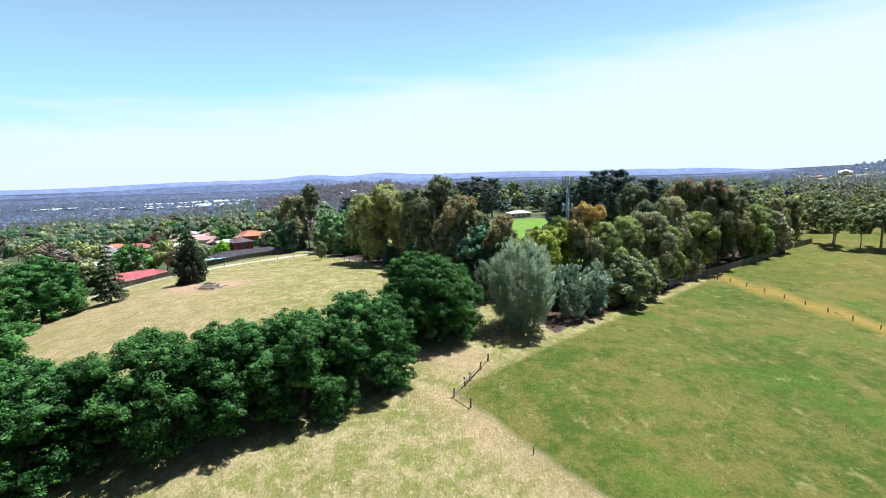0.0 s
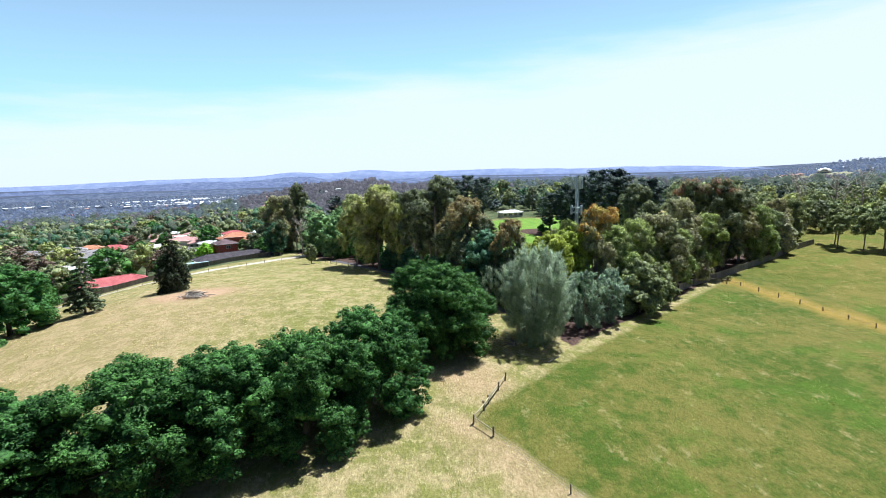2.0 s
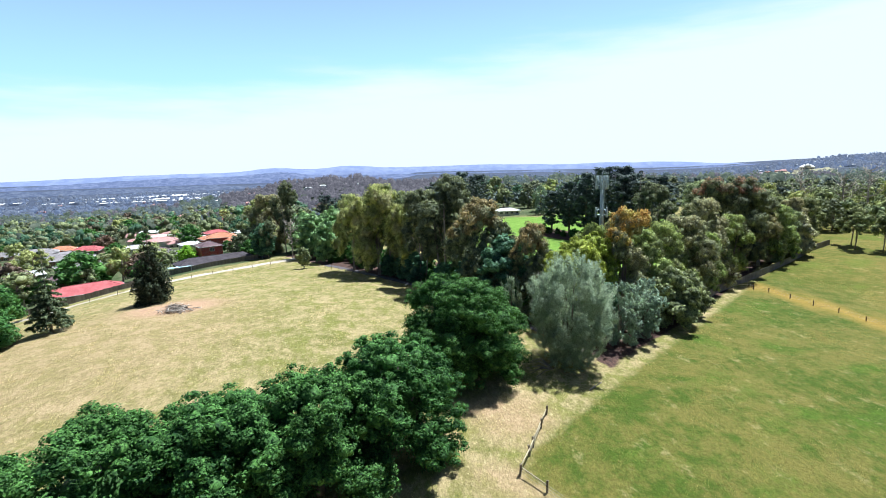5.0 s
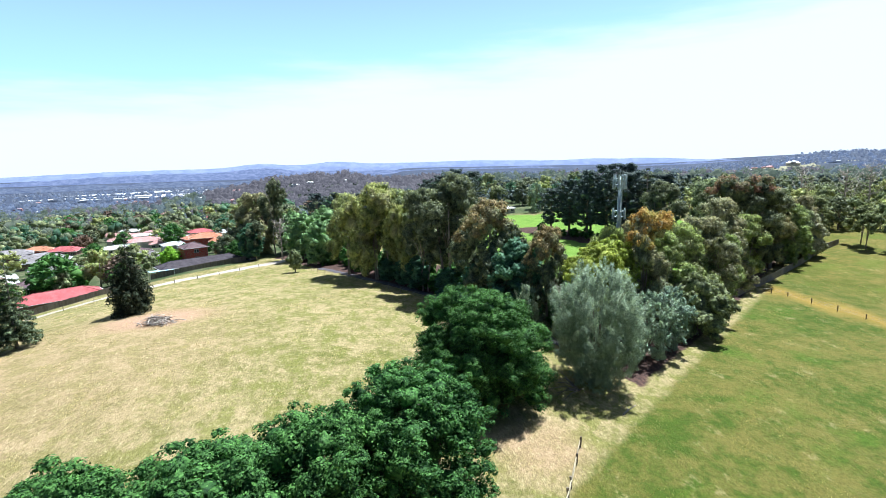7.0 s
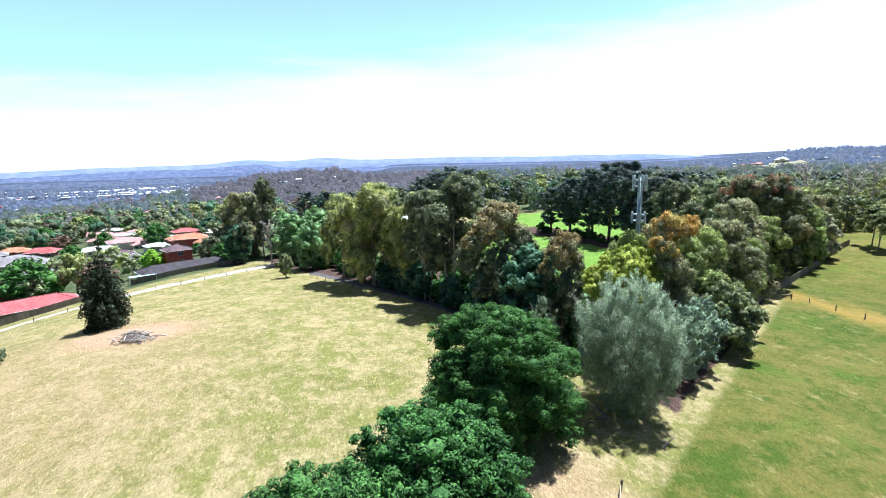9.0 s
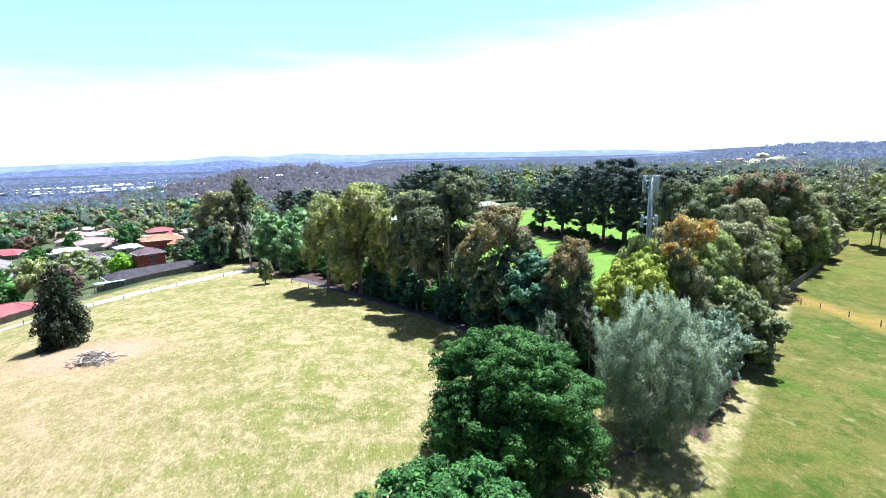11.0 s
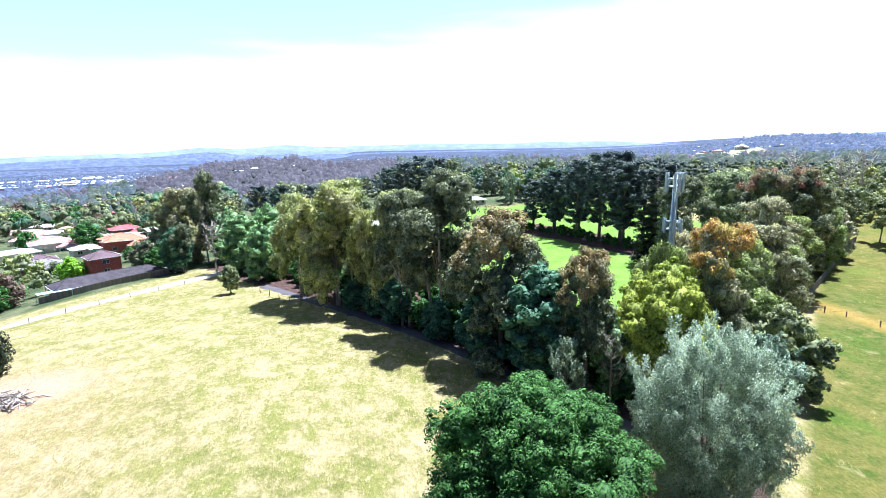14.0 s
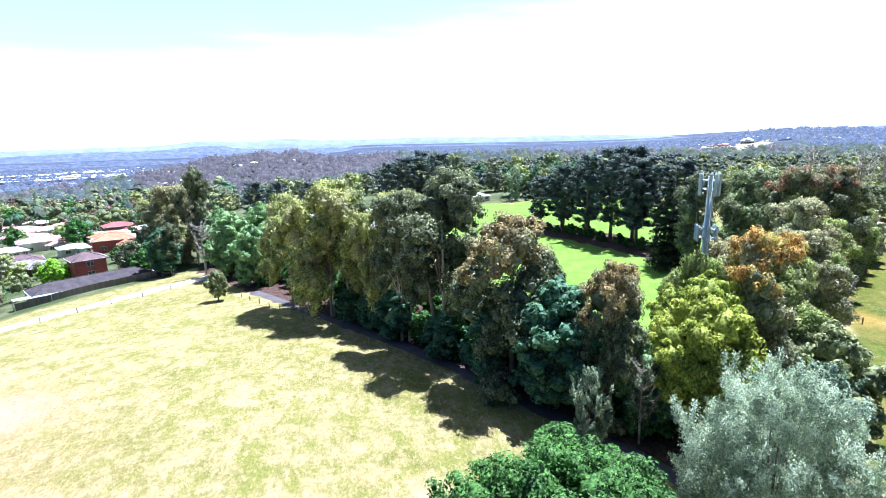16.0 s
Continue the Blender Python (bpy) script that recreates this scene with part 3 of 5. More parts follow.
def crown_mesh(name, sheets, hearts, mat, parent=None, label=""):
    """One mesh of leaf sprays (four corners each) and clump hearts (triangles), shaded by the way their leaves face."""
    sheets = np.concatenate(sheets).reshape(-1, 6) if sheets else np.zeros((0, 6))
    vs, tris, o = [sheets], [], len(sheets)
    for v, f in hearts:
        vs.append(v)
        tris.append(f + o)
        o += len(v)
    verts = np.concatenate(vs).astype(np.float32)
    tris = np.concatenate(tris) if tris else np.zeros((0, 3), int)
    nq, nt = len(sheets) // 4, len(tris)
    me = bpy.data.meshes.new(name)
    me.vertices.add(len(verts))
    me.vertices.foreach_set("co", np.ascontiguousarray(verts[:, :3]).ravel())
    me.attributes.new("custom_normal", "FLOAT_VECTOR", "POINT").data.foreach_set("vector", np.ascontiguousarray(verts[:, 3:]).ravel())
    loops = np.concatenate([np.arange(nq * 4), tris.ravel()]).astype(np.int32)
    me.loops.add(len(loops))
    me.loops.foreach_set("vertex_index", loops)
    me.polygons.add(nq + nt)
    me.polygons.foreach_set("loop_start", np.concatenate([np.arange(nq) * 4, nq * 4 + np.arange(nt) * 3]).astype(np.int32))
    me.polygons.foreach_set("use_smooth", np.ones(nq + nt, bool))
    me.update(calc_edges=True)
    me.materials.append(mat)
    ob = new(name, me)
    ob.parent = parent
    if label:
        ob["label"] = label
    return ob


def add_wood(tree, rng, height, targets, r0, mat, fork=0.3, lean=0.3, limbs=5, stems=1):
    """Trunk and limbs: a tapered stem, and limbs that reach out into the crown."""
    r0 = r0 / stems ** 0.5
    for s in range(stems):
        ax, ay = (0, 0) if stems == 1 else (rng.normal() * r0 * 1.5, rng.normal() * r0 * 1.5)
        bx, by = rng.normal() * lean + ax * 3, rng.normal() * lean + ay * 3
        pts = [(ax, ay, -0.4), (ax + 0.1 * bx, ay + 0.1 * by, height * 0.12), (ax + 0.5 * bx, ay + 0.4 * by, height * 0.4), (ax + bx, ay + by, height * 0.78)]
        part("trunk", tube(pts, [r0 * 1.25, r0, r0 * 0.72, r0 * 0.2], 8), mat, tree)
    picks = rng.permutation(len(targets))[:limbs]
    for k in picks:
        tx, ty, tz = targets[k][:3]
        z0 = min(height * rng.uniform(fork, fork + 0.2), tz * 0.8)
        m = (tx * 0.45 + rng.normal() * 0.2, ty * 0.45 + rng.normal() * 0.2, z0 + (tz - z0) * 0.6)
        part("limb", tube([(0, 0, z0), m, (tx * 0.95, ty * 0.95, tz)], [r0 * 0.42, r0 * 0.28, r0 * 0.07], 5), mat, tree)


DOME = ((0.0, 0.78), (0.15, 0.95), (0.4, 1.0), (0.65, 0.88), (0.85, 0.58), (1.0, 0.2))
OAKEN = ((0.0, 0.94), (0.18, 1.0), (0.45, 1.0), (0.7, 0.96), (0.88, 0.74), (1.0, 0.38))
CUP = ((0.0, 0.35), (0.25, 0.85), (0.5, 1.0), (0.75, 0.85), (0.9, 0.5), (1.0, 0.2))


def broadleaf(name, label, category, seed, h=14.0, r=7.5, leaf="oak", count=22000, size=0.3, skirt=0.0, lobes=46, lobe=0.27, trunk=0.45, stems=1, group="", profile=DOME, tall=0.8, limbs=7, heart=1.0, gaps=-0.3):
    """A spreading tree, leafed nearly to the ground, in billowing masses with dark hollows between them."""
    rng = np.random.default_rng(seed)
    tree = thing(name, Matrix(), label, category, group)
    us, ws = zip(*profile)
    low = h * skirt
    big, small = [], []
    uneven = 0.24 if profile is OAKEN else 0.15
    for i in range(lobes):
        u = ((i + 0.5) / lobes) ** 1.15
        a = i * 2.39996 + rng.normal() * 0.35
        q = r * lobe * rng.uniform(0.75, 1.3)
        lump = noise.noise((1.7 * math.cos(a), 1.7 * math.sin(a), 2.6 * u + seed))
        if uneven > 0.2 and u < 0.55 and lump < gaps:
            continue
        k = r * float(np.interp(u, us, ws)) * (1.0 + uneven * lump) * rng.uniform(0.7, 1.05) - q * 0.6
        k = max(k, 0.05 * r)
        big.append((k * math.cos(a), k * math.sin(a), low + q * tall * 0.5 + u * (h * (1.0 + 0.2 * uneven * lump) - low - q * tall * 1.45), q, q, q * tall))
    for q in big:
        for _ in range(9 if count > 12000 else 6):
            d = unit(rng.normal(size=3) + np.array([q[0] / r, q[1] / r, 0.6]))
            s = rng.uniform(0.2, 0.42) if count > 12000 else rng.uniform(0.28, 0.5)
            small.append((q[0] + d[0] * q[3] * 1.06, q[1] + d[1] * q[4] * 1.06, q[2] + d[2] * q[5] * 1.06, q[3] * s, q[4] * s, q[5] * s))
    add_wood(tree, rng, h, big, trunk, BARK, 0.12, 0.4, limbs, stems)
    loose = 0.6 if heart < 0.6 else 0.45
    rise = 0.55 if profile is OAKEN else 0.25
    sheets = [sprays(big, int(count * 0.15), size, rng, rise, loose), sprays(small, int(count * 0.85), size, rng, rise, loose, depth=(0.7, 1.15))]
    if gaps < -0.9:
        core = [(0, 0, h * z, r * w, r * w, h * 0.2) for z, w in ((0.22, 0.62), (0.42, 0.66), (0.62, 0.56))]
    else:
        core = [(0, 0, h * 0.45, r * 0.4, r * 0.4, h * 0.26)]
    hearts = [clumps(core, 1.0, rng, 2, 0.15), clumps(big, 0.80 * heart, rng, 2, 0.2), clumps(small, 0.55 * heart, rng, 1, 0.3)] if count > 1500 else [clumps(big, 0.78 * heart, rng, 1, 0.3)]
    crown_mesh("crown", sheets, hearts, LEAF[leaf], tree)
    return tree


def gum(name, label, category, seed, h=22.0, r=5.0, leaf="gum_olive", tips=None, count=9000, size=0.34, bole=0.3, plumes=9, trunk=0.34, stems=1, group="", tip_z=0.72, limbs=7):
    """A eucalypt: upright stems, and foliage in domed plumes of rounded, hanging leaf bunches with dark gaps between."""
    rng = np.random.default_rng(seed)
    tree = thing(name, Matrix(), label, category, group)
    small = count < 2000
    big, puffs = [], []
    r = r * 1.15
    for i in range(plumes):
        zz = bole + (0.93 - bole) * (i + 0.6) / plumes
        wide = r * (1.0 - 0.8 * max(0, (zz - 0.5) / 0.5) ** 1.7) * (0.6 if i % 3 == 2 else 0.95)
        a = i * 2.39996 + rng.normal() * 0.4
        k = wide * rng.uniform(0.5, 0.85)
        q = r * rng.uniform(0.28, 0.42)
        big.append((k * math.cos(a), k * math.sin(a), min(h * zz, h - q * 1.4), q, q, q * rng.uniform(0.9, 1.3)))
    big.append((rng.normal() * 0.3, rng.normal() * 0.3, h - r * 0.44, r * 0.34, r * 0.34, r * 0.36))
    for q in big:
        for _ in range(6 if small else 16):
            d = unit(rng.normal(size=3) + np.array([q[0] / r, q[1] / r, 0.5]))
            s = rng.uniform(0.26, 0.46) if small else rng.uniform(0.28, 0.5)
            e = rng.uniform(0.62, 1.02)
            puffs.append((q[0] + d[0] * q[3] * e, q[1] + d[1] * q[4] * e, q[2] + d[2] * q[5] * e, q[3] * s, q[4] * s, q[3] * s * 1.05))
    add_wood(tree, rng, h, big, trunk, GUM_BARK, 0.22, 0.5, limbs, stems)
    puffs = np.array(puffs)
    if tips:
        # new growth thickens towards the top and the outside
        reach = np.hypot(puffs[:, 0], puffs[:, 1]) / r
        tip = rng.random(len(puffs)) < np.clip((puffs[:, 2] / h - tip_z + 0.12) / 0.24 + 0.25 * (reach - 0.5), 0.0, 0.93)
    else:
        tip = np.zeros(len(puffs), bool)
    n_tip = int(count * tip.mean())
    if small:
        sheets, hearts = [sprays(puffs, count, size * 0.8, rng, loose=0.5, depth=(0.6, 1.2))], [clumps(puffs, 0.66, rng, 1, 0.25), clumps(np.array(big), 0.7, rng, 1, 0.3)]
    else:
        sheets = [sprays(puffs[~tip], count - n_tip, size, rng, 0.15, loose=0.5, slim=0.5, droop=0.35, depth=(0.66, 1.14))]
        hearts = [clumps(puffs[~tip], 0.6, rng, 1, 0.2), clumps(np.array(big), 0.6, rng, 1, 0.25)]
    crown_mesh("crown", sheets, hearts, LEAF[leaf], tree)
    if tips:
        growth = crown_mesh("new_growth", [sprays(puffs[tip], n_tip, size, rng, 0.15, loose=0.5, slim=0.5, droop=0.35, depth=(0.66, 1.14))], [clumps(puffs[tip], 0.6, rng, 1, 0.2)], LEAF[tips], tree, {"tips": "golden orange new leaves", "red_tips": "red new leaves"}.get(tips, "bronze new leaves"))
        growth["kind"] = "stuff"
    return tree


def poplar(name, label, category, seed, h=17.5, r=8.0, count=230000, size=0.082, branchlets=1000, trunk=0.3, stems=3, group="poplars", skirt=0.0):
    """A silver poplar: billowing masses of fine upright shoots over an uneven crown, boughs showing below."""
    rng = np.random.default_rng(seed)
    tree = thing(name, Matrix(), label, category, group)
    us, ws = zip(*((0.0, 0.5), (0.15, 0.78), (0.4, 0.97), (0.7, 1.0), (0.87, 0.86), (1.0, 0.45)))
    low = h * skirt
    masses = []
    n = max(16, branchlets // 9)
    for i in range(n):
        u = ((i + 0.5) / n) ** 1.05
        a = i * 2.39996 + rng.normal() * 0.4
        q = r * rng.uniform(0.19, 0.31)
        bulge = 1.0 + 0.3 * noise.noise((1.5 * math.cos(a), 1.5 * math.sin(a), 3.4 * u + seed))
        k = max(r * float(np.interp(u, us, ws)) * bulge * rng.uniform(0.72, 1.0) - q * 0.7, 0.0)
        masses.append((k * math.cos(a), k * math.sin(a), low + q * 0.4 + u * (h - low - q * 2.0), q, q, q * 1.15))
    masses = np.array(masses)
    pick = rng.integers(0, n, branchlets)
    d = unit(rng.normal(size=(branchlets, 3)) + np.array([0, 0, 0.45]))
    foot = masses[pick, :3] + d * masses[pick, 3:6] * rng.uniform(0.55, 0.95, (branchlets, 1))
    way = unit(d * np.array([0.8, 0.8, 0.3]) + np.array([0, 0, 0.7]) + 0.25 * rng.normal(size=(branchlets, 3)))
    ln = r * rng.uniform(0.12, 0.32, branchlets)
    leaf = rng.integers(0, branchlets, count)
    s = rng.random((count, 1))
    p = foot[leaf] + way[leaf] * (ln[leaf][:, None] * (s - 0.25)) + rng.normal(size=(count, 3)) * (r * 0.036 * (1.15 - 0.7 * s))
    t = unit(way[leaf] + 1.1 * rng.normal(size=(count, 3)))
    nrm = unit(np.cross(t, rng.normal(size=(count, 3))))
    nrm = nrm * np.sign((nrm * (d[leaf] + np.array([0, 0, 0.4]))).sum(1, keepdims=True) + 1e-9)
    b = np.cross(nrm, t)
    q = size * (0.6 + 0.8 * rng.random((count, 1)))
    v = np.stack([p - t * q, p - b * q * 0.55 + nrm * q * 0.2, p + t * q, p + b * q * 0.55 + nrm * q * 0.2], 1)
    face = unit(0.85 * d[leaf] + 0.35 * nrm + np.array([0, 0, 0.1]))
    sheets = np.concatenate([v, np.repeat(face[:, None], 4, 1)], 2)
    add_wood(tree, rng, h, [tuple(x) for x in masses], trunk, BARK, 0.08, 0.5, 14, stems)
    crown_mesh("crown", [sheets], [], LEAF["silver"], tree)
    return tree


def pine(name, label, category, seed, h=26.0, r=8.0, leaf="pine", count=11000, size=0.34, bole=0.17, tiers=46, group="", trunk=0.45):
    """An old pine: a tall bare stem, long limbs that sweep up, and flat dark pads of needles with gaps between."""
    rng = np.random.default_rng(seed)
    tree = thing(name, Matrix(), label, category, group)
    part("trunk", tube([(0, 0, -0.4), (0.15, 0.1, h * 0.3), (-0.1, 0.2, h * 0.6), (0, 0, h * 0.95)], [trunk * 1.2, trunk, trunk * 0.7, 0.05], 8), BARK, tree)
    pads = []
    for i in range(tiers):
        u = (i + 0.5) / tiers
        z0 = h * (bole + (0.93 - bole) * u)
        reach = r * float(np.interp(u, (0, 0.2, 0.55, 0.8, 1), (0.5, 0.9, 1.0, 0.8, 0.3))) * rng.uniform(0.5, 1.1)
        a = i * 2.39996 + rng.normal() * 0.35
        c, s = math.cos(a), math.sin(a)
        lift = reach * rng.uniform(0.15, 0.5)
        if i % 3 == 0:
            part("limb", tube([(0, 0, z0), (c * reach * 0.5, s * reach * 0.5, z0 + lift * 0.3), (c * reach * 0.95, s * reach * 0.95, z0 + lift)], [trunk * 0.36, trunk * 0.22, 0.04], 5), BARK, tree)
        for f in (0.4, 0.62, 0.84, 1.0):
            q = r * rng.uniform(0.11, 0.2)
            z = min(z0 + lift * f * f + rng.normal() * 0.3, h - q)
            pads.append((c * reach * f + rng.normal() * 0.5, s * reach * f + rng.normal() * 0.5, z, q, q, q * rng.uniform(0.5, 0.75)))
    crown_mesh("crown", [sprays(pads, count, size, rng, 0.4, loose=0.5, slim=0.3, droop=-0.25, depth=(0.6, 1.2))], [clumps(pads, 0.66, rng, 1, 0.3)], LEAF[leaf], tree)
    return tree


def conifer(name, label, category, seed, h=14.0, r=4.5, leaf="spruce", count=12000, size=0.3, tiers=13, clear=0.1, group="", power=0.9, flat=0.3, foot=1.0):
    """A conical conifer with sweeping tiers of branches."""
    rng = np.random.default_rng(seed)
    tree = thing(name, Matrix(), label, category, group)
    lobes = []
    for i in range(tiers):
        u = i / (tiers - 1)
        z = h * (clear + (0.97 - clear) * u)
        wide = r * (1 - u) ** power * (foot + (1 - foot) * min(1.0, u * 3.2)) + 0.25
        n = max(3, int(9 * (1 - u) + 3))
        for k in range(n):
            a = i * 1.1 + k * math.tau / n + rng.normal() * 0.15
            reach = wide * rng.uniform(0.72, 1.05)
            for s in (0.38, 0.72, 1.0):
                q = max(0.28, reach * (0.26 if flat > 0.2 else 0.2))
                lobes.append((reach * s * math.cos(a), reach * s * math.sin(a), z - 0.16 * reach * s * s, q, q, q * flat * 1.6))
    part("trunk", tube([(0, 0, -0.3), (0.05, 0, h * 0.4), (0, 0, h * 0.96)], [h * 0.028, h * 0.018, 0.03], 8), BARK, tree)
    crown_mesh("crown", [sprays(lobes, count, size, rng, 0.35, slim=0.35, droop=0.35)], [], LEAF[leaf], tree)
    return tree


def bare_tree(name, label, category, seed, h=12.0, r=4.0, branches=16, trunk=0.28, group=""):
    """A dead tree: bleached stem and forked bare branches."""
    rng = np.random.default_rng(seed)
    tree = thing(name, Matrix(), label, category, group)
    part("trunk", tube([(0, 0, -0.3), (0.15, 0.1, h * 0.35), (-0.2, 0.25, h * 0.7), (0.1, 0.1, h)], [trunk, trunk * 0.8, trunk * 0.5, 0.03], 7), DEAD_WOOD, tree)
    for i in range(branches):
        z = h * rng.uniform(0.25, 0.9)
        a = rng.uniform(0, math.tau)
        reach = r * rng.uniform(0.5, 1.0) * (1.1 - z / h * 0.6)
        c, s = math.cos(a), math.sin(a)
        end = Vector((c * reach, s * reach, z + reach * rng.uniform(0.5, 1.3)))
        mid = Vector((c * reach * 0.5 + rng.normal() * 0.3, s * reach * 0.5 + rng.normal() * 0.3, z + reach * 0.2))
        bm = tube([(0, 0, z), mid, end], [trunk * 0.36, trunk * 0.22, 0.02], 5)
        for _ in range(4):
            tip = mid + (end - mid) * rng.uniform(0.0, 0.8)
            tube_into(bm, [tip, tip + Vector((rng.normal(), rng.normal(), rng.uniform(0.2, 1.2))) * reach * 0.26], [trunk * 0.14, 0.012], 4)
        part("branch", bm, DEAD_WOOD, tree)
    return tree


PLACED = {}


def plant(key, build, x, y, h=None, base_h=1.0, turn=None, wide=1.0, label="", sink=0.0):
    """Sets the first tree of a kind in place, and copies it for the next ones."""
    s = 1.0 if h is None else h / base_h
    a = RNG.uniform(0, 360) if turn is None else turn
    m = pose(x, y, float(land(x, y)) - sink, 0, 0, a) @ Matrix.Diagonal((s * wide, s * wide, s, 1))
    if key not in PLACED:
        PLACED[key] = build()
        PLACED[key].matrix_basis = m
        ob = PLACED[key]
    else:
        src = PLACED[key]
        keep = src.matrix_basis.copy()
        src.matrix_basis = Matrix()
        ob = copy_thing(src, m)
        src.matrix_basis = keep
    if label:
        ob["label"] = label
    return ob


# the row of oaks along the paddock's edge
OAK = "dense dark green oak tree in full leaf on dry grass"
oaks = {
    "oak_a": lambda: broadleaf("oak_tree", OAK, "tree", 11, 15.0, 8.0, "oak", 90000, 0.118, 0.0, 130, 0.2, group="row of oaks", profile=OAKEN, tall=0.85, heart=0.7, gaps=-1.0),
    "oak_b": lambda: broadleaf("oak_tree", OAK, "tree", 12, 13.0, 6.6, "oak", 52000, 0.14, 0.0, 92, 0.225, group="row of oaks", profile=OAKEN, tall=0.8, heart=0.7),
    "oak_c": lambda: broadleaf("oak_tree", OAK, "tree", 13, 13.0, 7.2, "oak", 52000, 0.14, 0.0, 92, 0.225, group="row of oaks", profile=OAKEN, tall=0.8, heart=0.7),
}
for key, x, y, h, base, wide, label in (
    ("oak_a", -2.9, 90.6, 14.4, 15.0, 1.06, "tall dark green oak tree beside the silver poplar"),
    ("oak_b", -11.9, 73.4, 12.8, 13.0, 1.08, "rounded dark green oak tree at the end of the row"),
    ("oak_c", -19.7, 67.0, 12.6, 13.0, 1.03, ""),
    ("oak_b", -27.4, 63.6, 12.5, 13.0, 1.15, ""),
    ("oak_c", -36.3, 60.2, 12.7, 13.0, 1.18, "broad dark green oak tree with low spreading boughs"),
    ("oak_b", -48.8, 55.0, 12.2, 13.0, 1.32, ""),
    ("oak_c", -60.2, 58.2, 12.2, 13.0, 1.1, ""),
):
    plant(key, oaks[key], x, y, h, base, wide=wide, label=label)
fresh = lambda: broadleaf("oak_tree", "bright mid-green oak tree in full leaf", "tree", 14, 14.0, 7.5, "oak_fresh", 10000, 0.27, 0.0, 60, 0.26, group="row of oaks", profile=OAKEN, tall=0.55, heart=0.85)
for x, y, h, wide in ((-92, 99, 15, 0.9), (-87, 88, 13.5, 0.9), (-90, 112, 14, 1.0), (-97, 100, 16, 1.1), (-70, 72, 13, 1.1), (-104, 122, 12, 0.9)):
    plant("oak_fresh", fresh, x, y, h, 14.0, wide=wide)

# the silver poplars
bright = lambda: broadleaf("garden_tree", "bright fresh-green broadleaf tree", "tree", 40, 15, 6.0, "bright", 5000, 0.33, 0.08, 38, 0.28, 0.3)
SILVER = "silver-leaved poplar tree with grey-white foliage"
silver = lambda: poplar("poplar_tree", SILVER, "tree", 21, 17.5, 8.0)
plant("silver", silver, 14.2, 94.4, 17.5, 17.5, 40, wide=0.84, label="large spreading silver poplar tree with pale bare lower boughs")
boughs = thing("fallen_bough", Matrix.Translation(at(9.0, 91.5)), "tangle of bare broken boughs at the poplar's foot", "branches")
for i in range(9):
    a, ln = radians(130 + 16 * i + RNG.normal() * 8), RNG.uniform(2.5, 5.0)
    c, q = math.cos(a), math.sin(a)
    part("bough", tube([(1.5, -0.5, 0.6), (1.5 + c * ln * 0.5, -0.5 + q * ln * 0.5, 0.9 + RNG.random()), (1.5 + c * ln, -0.5 + q * ln, 0.3 + 2.2 * RNG.random())], [0.11, 0.07, 0.02], 5), BARK, boughs)
small_silver = lambda: poplar("poplar_tree", SILVER, "tree", 22, 11.0, 4.0, 40000, 0.1, 300, 0.2, 2)
plant("small_silver", small_silver, 31.5, 107.0, 11.5, 11.0)
plant("small_silver", small_silver, 8.3, 110.6, 10.0, 11.0, wide=0.62, label="slender young silver poplar tree by the path")
plant("small_silver", small_silver, 25.5, 102.5, 12.0, 11.0, wide=0.95)
grey_bush = lambda: broadleaf("shrub", "rounded grey-green shrub at the foot of the gums", "shrub", 23, 10.0, 5.0, "gum_grey", 9000, 0.26, 0.0, 36, 0.27, 0.2, 2)
plant("small_silver", small_silver, 63.0, 304.0, 17.0, 11.0, wide=0.7, label="conical silver poplar tree at the end of the oval")
plant("small_silver", small_silver, 84.0, 306.0, 15.0, 11.0, wide=0.9, label="silver-grey tree at the end of the oval")
plant("grey_bush", grey_bush, 40.5, 114.0, 11.0, 10.0)
plant("bright", bright, 16.2, 113.8, 10.0, 15, wide=0.75, label="light green leafy tree behind a dead sapling")
plant("grey_bush", grey_bush, 47.0, 121.0, 9.0, 10.0)

